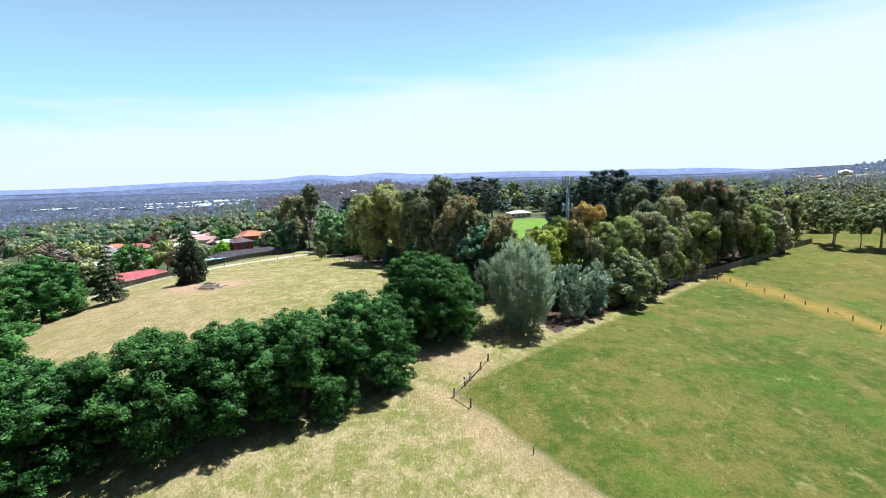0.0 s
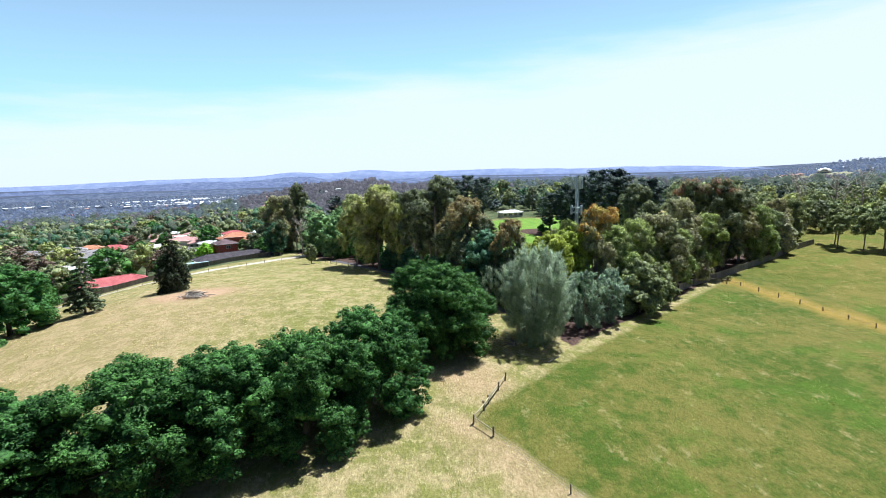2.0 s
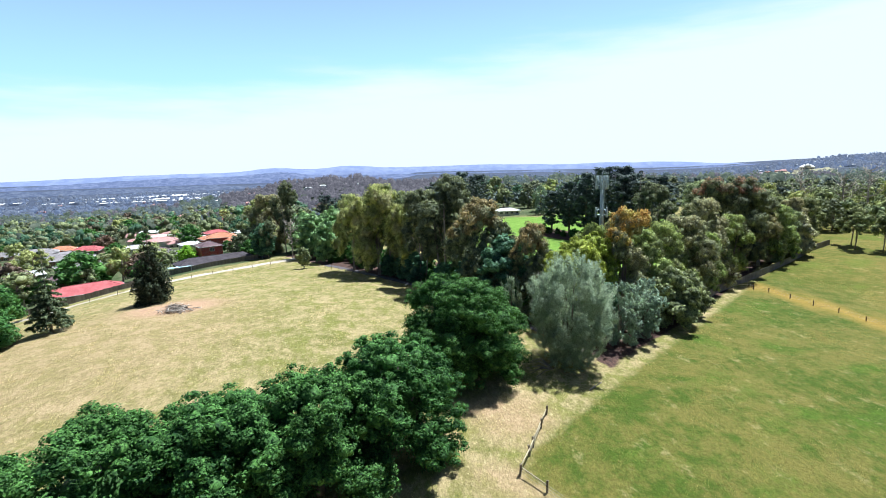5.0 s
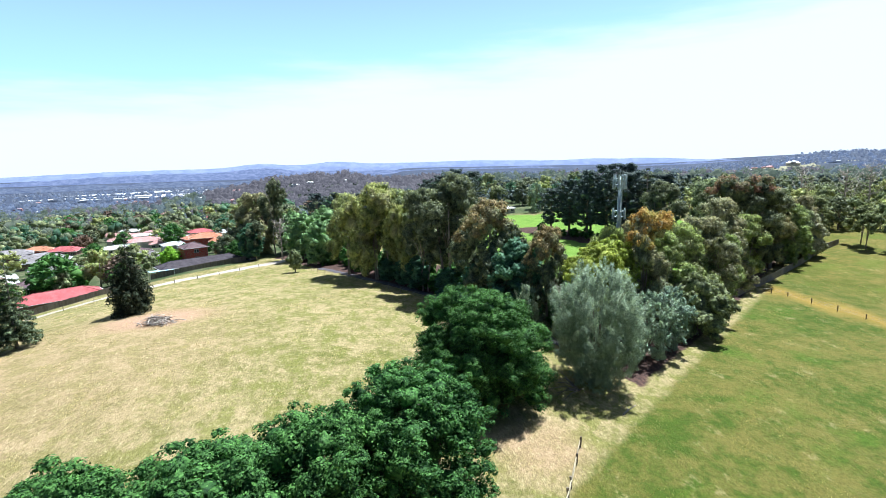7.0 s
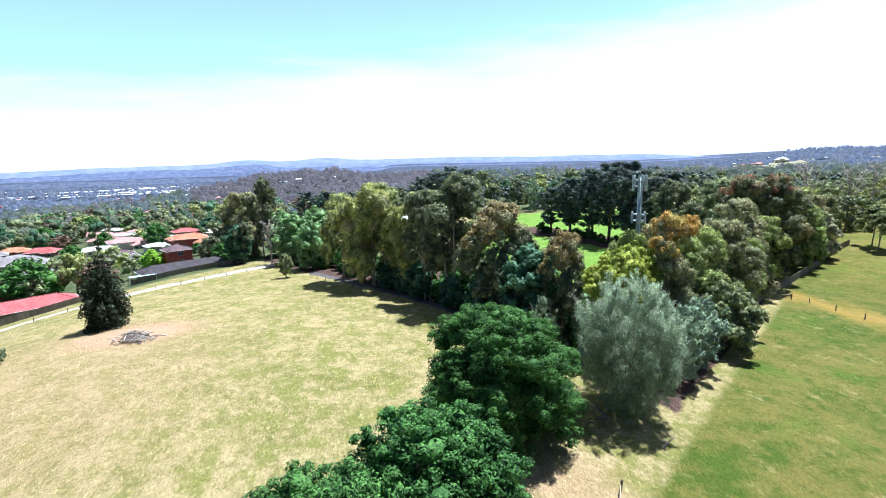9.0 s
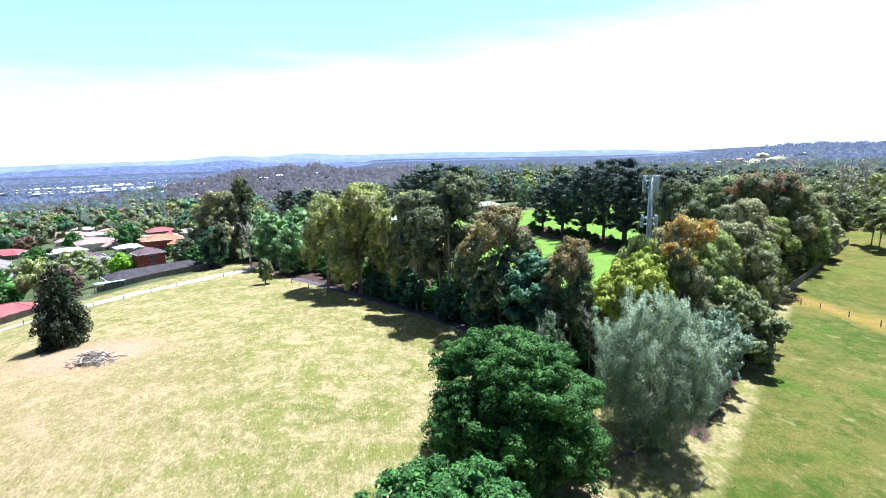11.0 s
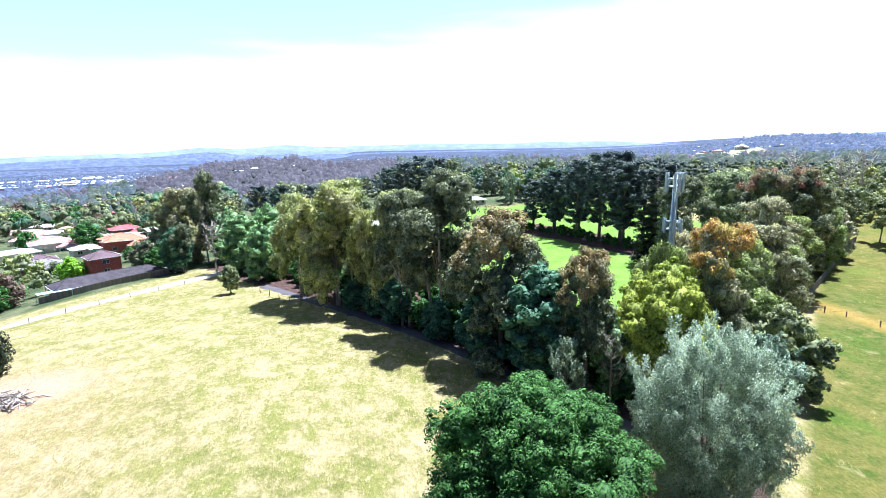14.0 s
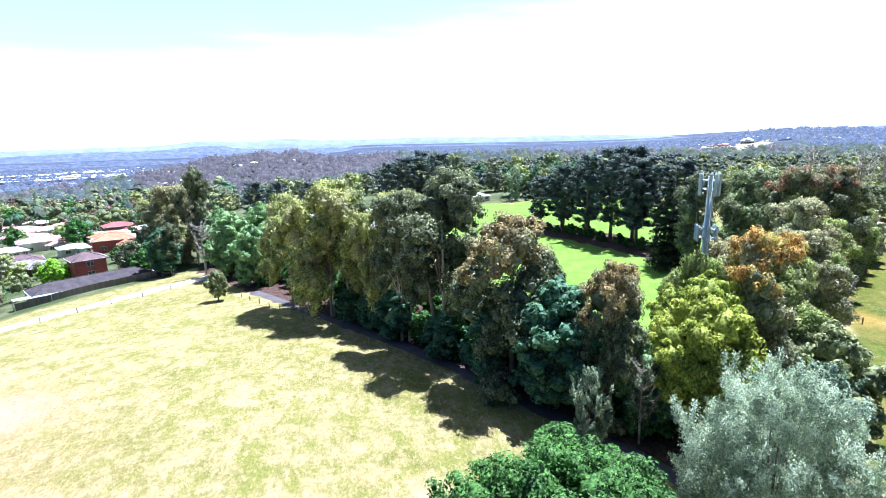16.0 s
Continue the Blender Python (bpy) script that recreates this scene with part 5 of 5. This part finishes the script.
KIND = {"red": ("red", BRICK_BROWN, "house with a red tiled roof among garden trees"), "pink": ("pink", RENDER_WALL, "house with a faded pink tiled roof among garden trees"),
        "orange": ("orange", BRICK_RED, "brick house with a terracotta tiled roof among trees"), "grey": ("grey", BRICK_BROWN, "house with a grey tiled roof among garden trees"),
        "white": ("white", RENDER_WALL, "pale house with a white sheet-metal roof"), "brown": ("brown", BRICK_BROWN, "brick house with a brown tiled roof among trees")}
HOMES = [
    ("orange", -101, 272, 20, 13, 9), ("orange", -112, 296, 65, 12, 9), ("white", -126, 330, 20, 20, 10), ("white", -104, 322, 20, 16, 11), ("red", -140, 372, 30, 14, 10), ("red", -112, 365, 15, 12, 9),
    ("pink", -176, 362, 30, 18, 11), ("pink", -205, 420, 25, 20, 11), ("pink", -150, 318, 35, 16, 10), ("white", -157, 302, 40, 15, 9), ("grey", -167, 265, 30, 17, 11), ("grey", -148, 240, 40, 16, 10),
    ("white", -156, 219, 35, 13, 9), ("red", -192, 320, 20, 14, 9), ("grey", -180, 282, 50, 15, 10), ("brown", -128, 262, 35, 14, 9), ("grey", -205, 300, 40, 16, 10), ("orange", -222, 345, 20, 13, 9),
    ("pink", -222, 434, 28, 17, 10), ("red", -221, 540, 10, 17, 11), ("red", -190, 535, 15, 13, 10), ("white", -180, 476, 15, 22, 12), ("white", -203, 492, 10, 16, 10), ("orange", -121, 315, 40, 13, 9), ("pink", -246, 452, 25, 16, 10),
    ("white", -121, 284, 30, 9, 7), ("grey", -119, 250, 30, 11, 8), ("white", -84, 290, 20, 13, 9), ("grey", -152, 352, 30, 14, 9), ("pink", -196, 385, 25, 15, 10), ("white", -232, 470, 15, 15, 10),
    ("brown", -135, 208, 40, 13, 9), ("white", -240, 390, 30, 14, 9), ("grey", -250, 330, 20, 15, 9), ("red", -262, 420, 20, 14, 10), ("pink", -170, 430, 10, 15, 10), ("grey", -95, 345, 30, 14, 10),
]
for i, (k, x, y, turn, w, d) in enumerate(HOMES):
    roof, walls, label = KIND[k]
    house(x, y, turn + 8 * math.sin(i * 2.3), w, d, 2.7 if i % 4 else 4.2, 2.0 if k != "white" else 1.2, ROOF[roof], walls, label, 2, i % 3 == 0, wings=((w * 0.3, -d * 0.55, w * 0.4, d * 0.6, 2.7, 1.6),))
# pale clubrooms and halls seen through and past the belt
for x, y, turn, w, d, h, label in ((-20, 262, 10, 34, 14, 5.5, "long pale hall behind the gums"), (-2, 240, 15, 22, 12, 5.5, "white-walled hall behind the gums"), (45, 311, 15, 13, 7, 2.6, "low pale clubrooms at the end of the oval")):
    house(x, y, turn, w, d, h, 1.3, METAL_ROOF, RENDER_WALL, label, 4, False, group="halls")


# ---- the heap of branches ----
heap = thing("wood_pile", Matrix.Translation(at(-58.0, 124.5)), "heap of bleached cut branches and logs in the paddock", "wood pile")
for i in range(110):
    a = RNG.uniform(0, math.tau)
    px, py = RNG.normal() * 1.25, RNG.normal() * 0.95
    ln = RNG.uniform(1.0, 3.2)
    z = RNG.uniform(0.08, 0.35) + 1.5 * math.exp(-(px / 2) ** 2 - (py / 1.2) ** 2) * RNG.random()
    c, s = math.cos(a), math.sin(a)
    r = RNG.uniform(0.04, 0.12)
    pts = [(px - c * ln / 2, py - s * ln / 2, max(0.06, z - 0.2)), (px + RNG.normal() * 0.15, py + RNG.normal() * 0.15, z + 0.1), (px + c * ln / 2, py + s * ln / 2, max(0.06, z + RNG.uniform(-0.2, 0.5)))]
    part("branch", tube(pts, [r, r * 0.8, r * 0.45], 6), BARK if i % 5 == 0 else DEAD_WOOD, heap)
for x, y, ln, a in ((15.6, 86.8, 2.4, 30),):
    log = thing("fallen_branch", pose(*at(x, y), 0, 0, a), "bleached fallen branch in the grass by the poplar", "branch")
    part("stem", tube([(-ln / 2, 0, 0.12), (0, 0.2, 0.22), (ln / 2, -0.1, 0.7)], [0.13, 0.1, 0.04], 7), DEAD_WOOD, log)
    part("twig", tube([(0, 0.2, 0.2), (0.5, 0.8, 0.5)], [0.06, 0.02], 5), DEAD_WOOD, log)

# ---- trees of the suburb and the slopes ----
SUBURB = {
    "round": (lambda: broadleaf("garden_tree", "rounded green garden tree among the houses", "tree", 71, 10, 4.6, "oak_fresh", 1300, 0.40, 0.12, 26, 0.3, 0.25, group="garden trees", limbs=2), 10),
    "olive": (lambda: gum("gum_tree", "olive-green suburban gum tree among the houses", "tree", 72, 14, 5.6, "gum_olive", None, 1300, 0.40, 0.25, 9, 0.25, 1, "garden trees", limbs=2), 14),
    "grey": (lambda: gum("gum_tree", "grey-green suburban gum tree among the houses", "tree", 73, 14, 5.4, "gum_grey", None, 1300, 0.40, 0.25, 9, 0.25, 1, "garden trees", limbs=2), 14),
    "rust": (lambda: broadleaf("plum_tree", "rusty purple-leaved garden tree among the houses", "tree", 74, 9, 4.6, "rust", 1300, 0.40, 0.12, 24, 0.3, 0.22, group="garden trees", limbs=2), 9),
    "lime": (lambda: broadleaf("garden_tree", "vivid lime-green garden tree among the houses", "tree", 75, 8, 4.2, "lime", 1400, 0.36, 0.12, 26, 0.3, 0.2, group="garden trees", limbs=2), 8),
    "teal": (lambda: broadleaf("garden_tree", "blue-green garden tree among the houses", "tree", 76, 10, 4.4, "teal", 1300, 0.40, 0.1, 26, 0.3, 0.22, group="garden trees", limbs=2), 10),
    "dark": (lambda: broadleaf("garden_tree", "dark evergreen garden tree among the houses", "tree", 77, 12, 4.8, "gum_dark", 1300, 0.40, 0.08, 26, 0.3, 0.25, group="garden trees", limbs=2), 12),
}


def suburb_tree(k, x, y, h, wide=1.0):
    plant("suburb_" + k, SUBURB[k][0], x, y, h, SUBURB[k][1], wide=wide)


suburb_tree("lime", -95.5, 220.5, 7.5, 1.0)
suburb_tree("olive", -113.0, 228.0, 11.0, 1.2)
for k, x, y, h in (("teal", -103, 252, 5), ("round", -88, 242, 5), ("dark", -77, 236, 10), ("dark", -80, 228, 8), ("olive", -80, 262, 12), ("round", -123, 208, 8), ("teal", -104, 236, 5), ("grey", -118, 196, 8),
                   ("round", -101, 196, 7), ("round", -120, 176, 9), ("round", -124, 166, 10), ("round", -112, 152, 8), ("dark", -130, 172, 11), ("rust", -136, 190, 10), ("rust", -150, 205, 11), ("grey", -128, 222, 10), ("teal", -142, 224, 7), ("round", -103, 206, 6), ("grey", -98, 211, 7), ("teal", -112, 213, 6), ("round", -118, 204, 6), ("dark", -76, 222, 9), ("round", -72, 219, 7), ("grey", -110, 240, 5), ("round", -94, 234, 5), ("round", -80, 240, 7), ("dark", -70, 226, 12), ("grey", -126, 236, 6), ("teal", -86, 252, 5)):
    suburb_tree(k, x, y, h)
names = ["round", "olive", "dark", "grey", "olive", "rust", "teal", "dark", "grey", "round"]
count = 0
while count < 190:
    x, y = RNG.uniform(-400, -70), RNG.uniform(130, 560)
    az = math.degrees(math.atan2(x, y))
    if az > -9 or az < -52 or side_of(TRACK, np.array(x), np.array(y)) > -16 and y < 215:
        continue
    if any(math.hypot(x - hx * (1 - k), y - hy * (1 - k)) < 11 for _, hx, hy, *_ in HOMES[:24] for k in (0.0, 0.035)) or any(math.hypot(x - hx, y - hy) < 11 for _, hx, hy, *_ in HOMES) or math.hypot(x + 108, y - 182) < 15 or math.hypot(x + 86, y - 212) < 20 or math.hypot(x + 96, y - 210) < 12:
        continue
    if y < 330 and RNG.random() < 0.45:
        continue
    suburb_tree(names[int(RNG.integers(len(names)))], x, y, RNG.uniform(7, 14.5), RNG.uniform(1.05, 1.4))
    count += 1
for i in range(150):
    x, y = (RNG.uniform(90, 330), RNG.uniform(190, 420)) if i < 50 else (RNG.uniform(120, 290), RNG.uniform(184, 290))
    if side_of([(131, 183.5), (175, 178), (260, 160)], np.array(x), np.array(y)) > -6:
        continue
    suburb_tree(("grey", "olive", "grey", "dark")[i % 4], x, y, RNG.uniform(8, 12.5))
for i in range(40):
    x, y = RNG.uniform(-60, 110), RNG.uniform(330, 460)
    suburb_tree(("olive", "grey", "dark", "teal", "grey")[i % 5], x, y, RNG.uniform(12, 20))
for i in range(26):
    x, y = 66 + i * 2.8 + RNG.normal() * 2, 306 + RNG.uniform(0, 22)
    suburb_tree(("grey", "olive", "dark", "teal", "grey")[i % 5], x, y, RNG.uniform(11, 17))


# ---- far woods, roofs and grass ----
def far_woods(name, n, r0, r1, az0, az1, mats, seed, size, per, tall, lumps=3, tone=None):
    """Woods too far to count: loose clumps of foliage, joined by tone."""
    rng = np.random.default_rng(seed)
    groups = [([], []) for _ in mats]
    fat = 0.6 * (3 / lumps) ** 0.45
    for i in range(n):
        r = r0 + (r1 - r0) * rng.random() ** 0.8
        az = radians(rng.uniform(az0, az1))
        x, y = r * math.sin(az), r * math.cos(az)
        if 32.5 < math.degrees(az) < 40.5 and 880 < r < 1190 and rng.random() < 0.95 or x < -70 and r < 470 and rng.random() < 0.4:
            continue
        h = tall * rng.uniform(0.55, 1.25)
        z = float(land(x, y))
        w = h * rng.uniform(0.4, 0.6)
        lobes = np.array([(x + rng.normal() * w * 0.42, y + rng.normal() * w * 0.42, z + h * rng.uniform(0.3, 0.75), w * fat, w * fat, h * fat * 0.5) for _ in range(lumps)])
        k = int(np.clip((noise.noise((x * 0.006, y * 0.006, seed)) * 0.8 + 0.5 + rng.normal() * 0.25) * len(mats), 0, len(mats) - 1)) if tone is None else tone
        if r < 560 and side_of([(60, 132), (131, 183.5), (175, 178), (300, 150)], np.array(x), np.array(y)) > -8 or 0 < x < 110 and y < 335:
            continue
        if r < 660 and any(abs(x - hx) < 13 and abs(y - hy) < 16 for _, hx, hy, *_ in HOMES):
            continue
        k = min(k, 1) if tone is None and r < 560 else k
        k = 2 if len(mats) == 3 and -20 < math.degrees(az) < 4 and r > 560 else k
        groups[k][0].append(sprays(lobes, per, size * (0.8 + 0.0004 * r), rng, 0.35, slim=0.8))
        groups[k][1].append(clumps(lobes, 0.66, rng, 1, 0.3))
    for g, m in zip(groups, mats):
        if g[0]:
            tagged(crown_mesh(name, *g, m), "distant mixed eucalypt woodland on the slopes", "woodland", kind="stuff")


# haze put into these leaf colours, bluer farther off, plus an even glow
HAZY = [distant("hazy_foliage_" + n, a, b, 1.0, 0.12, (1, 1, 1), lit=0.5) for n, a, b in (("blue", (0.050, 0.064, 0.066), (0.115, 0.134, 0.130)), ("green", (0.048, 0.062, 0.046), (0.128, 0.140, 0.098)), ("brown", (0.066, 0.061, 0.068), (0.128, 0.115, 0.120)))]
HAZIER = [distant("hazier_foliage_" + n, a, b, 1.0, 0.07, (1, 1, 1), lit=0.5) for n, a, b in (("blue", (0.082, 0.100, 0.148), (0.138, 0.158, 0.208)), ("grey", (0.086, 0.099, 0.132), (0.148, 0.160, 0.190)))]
far_woods("far_woods", 1000, 330, 560, 0, 47, [LEAF["pine"], LEAF["gum_dark"]], 84, 0.6, 60, 9, 7)
far_woods("far_woods", 520, 400, 660, -56, -12, [LEAF["teal"], LEAF["gum_dark"]], 85, 0.6, 50, 13, 4)
far_woods("far_woods", 480, 400, 660, -56, -12, [LEAF["gum_grey"], LEAF["gum_dark"]], 86, 0.6, 50, 13, 4)
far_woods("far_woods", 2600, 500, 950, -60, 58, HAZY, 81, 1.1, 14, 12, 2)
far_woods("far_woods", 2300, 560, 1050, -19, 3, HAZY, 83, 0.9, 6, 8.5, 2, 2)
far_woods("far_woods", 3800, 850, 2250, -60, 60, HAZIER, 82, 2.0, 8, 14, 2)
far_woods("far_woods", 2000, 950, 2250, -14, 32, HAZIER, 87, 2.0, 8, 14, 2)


def far_roofs(n, r0, r1, az0, az1, seed, big, mat, label, long=1.0):
    """Scattered far roofs among the trees, as low hipped blocks."""
    rng = np.random.default_rng(seed)
    v, f = [], []
    for i in range(n):
        r, az = rng.uniform(r0, r1), radians(rng.uniform(az0, az1))
        x, y = r * math.sin(az), r * math.cos(az)
        z = float(land(x, y)) + min(3.0, big * 0.12)
        w, d, h = big * rng.uniform(0.7, 1.6) * long, big * rng.uniform(0.5, 0.9), min(2.6, big * rng.uniform(0.18, 0.28))
        a = rng.uniform(-0.4, 0.4) / long - az
        c, s = math.cos(a), math.sin(a)
        o = len(v)
        for px, py, pz in ((-w, -d, -4), (w, -d, -4), (w, d, -4), (-w, d, -4), (-w, -d, h), (w, -d, h), (w, d, h), (-w, d, h), (-w * 0.5, 0, h * 1.5), (w * 0.5, 0, h * 1.5)):
            v.append((x + (px * c - py * s) / 2, y + (px * s + py * c) / 2, z + pz))
        for q in ((0, 1, 5, 4), (1, 2, 6, 5), (2, 3, 7, 6), (3, 0, 4, 7), (4, 5, 9, 8), (6, 7, 8, 9), (5, 6, 9, 9), (7, 4, 8, 8)):
            f.append([o + k for k in q])
    me = bpy.data.meshes.new("far_buildings")
    me.from_pydata(v, [], [list(dict.fromkeys(q)) for q in f])
    me.materials.append(mat)
    tagged(new("far_buildings", me), label, "buildings", kind="stuff")


far_roofs(40, 430, 900, -50, -14, 91, 13, ROOF["pink"], "far suburban houses with tiled roofs among trees")
far_roofs(40, 430, 1000, -50, 30, 92, 12, METAL_ROOF, "far suburban houses with pale roofs among trees")
far_roofs(11, 1740, 1860, -33, -15, 93, 62, HAZY_SHED, "far pale industrial sheds in the valley", 2.2)
far_roofs(9, 1960, 2150, -38, -17, 96, 50, HAZY_SHED, "far pale industrial sheds in the valley", 2.6)
far_roofs(6, 2150, 2250, -9, 8, 97, 46, HAZY_SHED, "far pale sheds below the hills", 2.6)
far_roofs(12, 1130, 1200, 33, 36.6, 95, 8, ROOF["pink"], "far pale houses along the top of a cleared slope")
far_roofs(110, 900, 2250, -42, 44, 94, 15, HAZY_SHED, "far pale roofs in the valley")
far_roofs(50, 800, 1900, -42, 30, 98, 14, ROOF["pink"], "far tiled roofs in the valley")


def tufts(name, n, mat, label, inside, seed, size):
    """Tussocks of grass: a few bent blades each."""
    rng = np.random.default_rng(seed)
    x, y = rng.uniform(-95, 100, n * 7), rng.uniform(44, 185, n * 7)
    patchy = np.array([noise.noise((px * 0.16, py * 0.16, seed)) for px, py in zip(x, y)])
    keep = inside(x, y) & (patchy > 0.12)
    x, y = x[keep][:n], y[keep][:n]
    m = len(x)
    z = land(x, y)
    out = []
    for k in range(4):
        a = rng.uniform(0, math.tau, m)
        s = size * (0.5 + rng.random(m))
        c, q = np.cos(a), np.sin(a)
        ox, oy = x + rng.normal(0, 0.22, m), y + rng.normal(0, 0.22, m)
        base = np.stack([ox, oy, z - 0.05], 1)
        side = np.stack([-q, c, np.zeros(m)], 1) * (s * 0.09)[:, None]
        tip = np.stack([c * s * 0.35, q * s * 0.35, s * (0.5 + 0.4 * rng.random(m))], 1)
        out.append(np.stack([base - side, base + side, base + tip + side * 0.5, base + tip - side * 0.5], 1))
    tagged(quads_mesh(name, np.concatenate(out), mat), label, "grass", kind="stuff")


def in_dry(x, y):
    return (np.minimum(0.8 * (x - 0.9) + 0.6 * (y - 68.8), 0.69 * (x - 3) - 0.72 * (y - 75)) < 0) & (side_of(EDGE, x, y) > 1) & (side_of(TRACK, x, y) > 3)


def in_green(x, y):
    return np.minimum(0.8 * (x - 0.9) + 0.6 * (y - 68.8), 0.69 * (x - 3) - 0.72 * (y - 75)) > 1


tufts("dry_grass", 9000, GRASS_DRY, "tussocks of dry straw-coloured grass", in_dry, 101, 0.2)
tufts("green_grass", 7000, GRASS_GREEN, "tussocks of green and yellowing grass", in_green, 102, 0.22)


# the big pale house on the cleared hillside
hx, hy = 1165 * math.sin(radians(37.6)), 1165 * math.cos(radians(37.6))
house(hx, hy, -35, 22, 11, 5.0, 3.5, METAL_ROOF, RENDER_WALL, "large pale house on a cleared hillside far off", 6, False, wings=((0, -6.5, 8, 6, 7.0, 3.5),), group="hill houses")


# ---- cars by the end of the track ----
CAR_PAINT = {k: rough_surface("car_paint_" + k, a, b, 0.5, 3.0, 0.25, 0.0) for k, a, b in (("blue", (0.02, 0.03, 0.07), (0.03, 0.045, 0.10)), ("silver", (0.45, 0.46, 0.47), (0.55, 0.56, 0.57)))}
RUBBER = rough_surface("tyre_rubber", (0.015, 0.015, 0.015), (0.03, 0.03, 0.03), 1.0, 6.0, 0.9, 0.2)


def parked_car(x, y, turn, paint, label):
    car = thing("car", pose(*at(x, y), 0, 0, turn), label, "car", "parked cars")
    bm = bmesh.new()
    section = [(-2.2, 0.35), (-2.2, 0.85), (-1.2, 0.98), (1.0, 0.92), (2.1, 0.72), (2.2, 0.35)]
    for sy in (-0.86, 0.86):
        bm.faces.new([bm.verts.new((px, sy, pz)) for px, pz in (section if sy < 0 else section[::-1])])
    bm.verts.ensure_lookup_table()
    n = len(section)
    for k in range(n):
        j = (k + 1) % n
        bm.faces.new((bm.verts[k], bm.verts[n + n - 1 - k], bm.verts[n + n - 1 - j], bm.verts[j]))
    bmesh.ops.recalc_face_normals(bm, faces=bm.faces)
    bmesh.ops.bevel(bm, geom=list(bm.edges), offset=0.07, segments=2, affect="EDGES")
    part("body", bm, CAR_PAINT[paint], car)
    bm = bmesh.new()
    top = [(-1.75, 0.92), (-1.2, 1.42), (0.2, 1.44), (0.95, 0.92)]
    rows = [[bm.verts.new((px, sy * (0.78 if pz < 1 else 0.62), pz)) for px, pz in top] for sy in (-1, 1)]
    bm.faces.new(rows[0]), bm.faces.new(rows[1][::-1])
    for k in range(4):
        j = (k + 1) % 4
        bm.faces.new((rows[0][j], rows[0][k], rows[1][k], rows[1][j]))
    bmesh.ops.recalc_face_normals(bm, faces=bm.faces)
    part("glasshouse", bm, GLASS, car)
    part("roof", one_box(-1.15, -0.6, 1.42, 0.15, 0.6, 1.47, bevel=0.02), CAR_PAINT[paint], car)
    for wx in (-1.35, 1.35):
        for wy in (-0.86, 0.86):
            wheel = part("wheel", tube([(wx, wy - 0.1, 0.32), (wx, wy + 0.1, 0.32)], [0.32, 0.32], 16), RUBBER, car)
            part("rim", tube([(wx, wy - 0.11, 0.32), (wx, wy + 0.11, 0.32)], [0.2, 0.2], 12), STEEL, wheel)


parked_car(-64.5, 213.0, 35, "blue", "dark blue car parked in the shade by the track")
parked_car(-73.0, 222.5, 40, "silver", "silver car parked beside the long house")
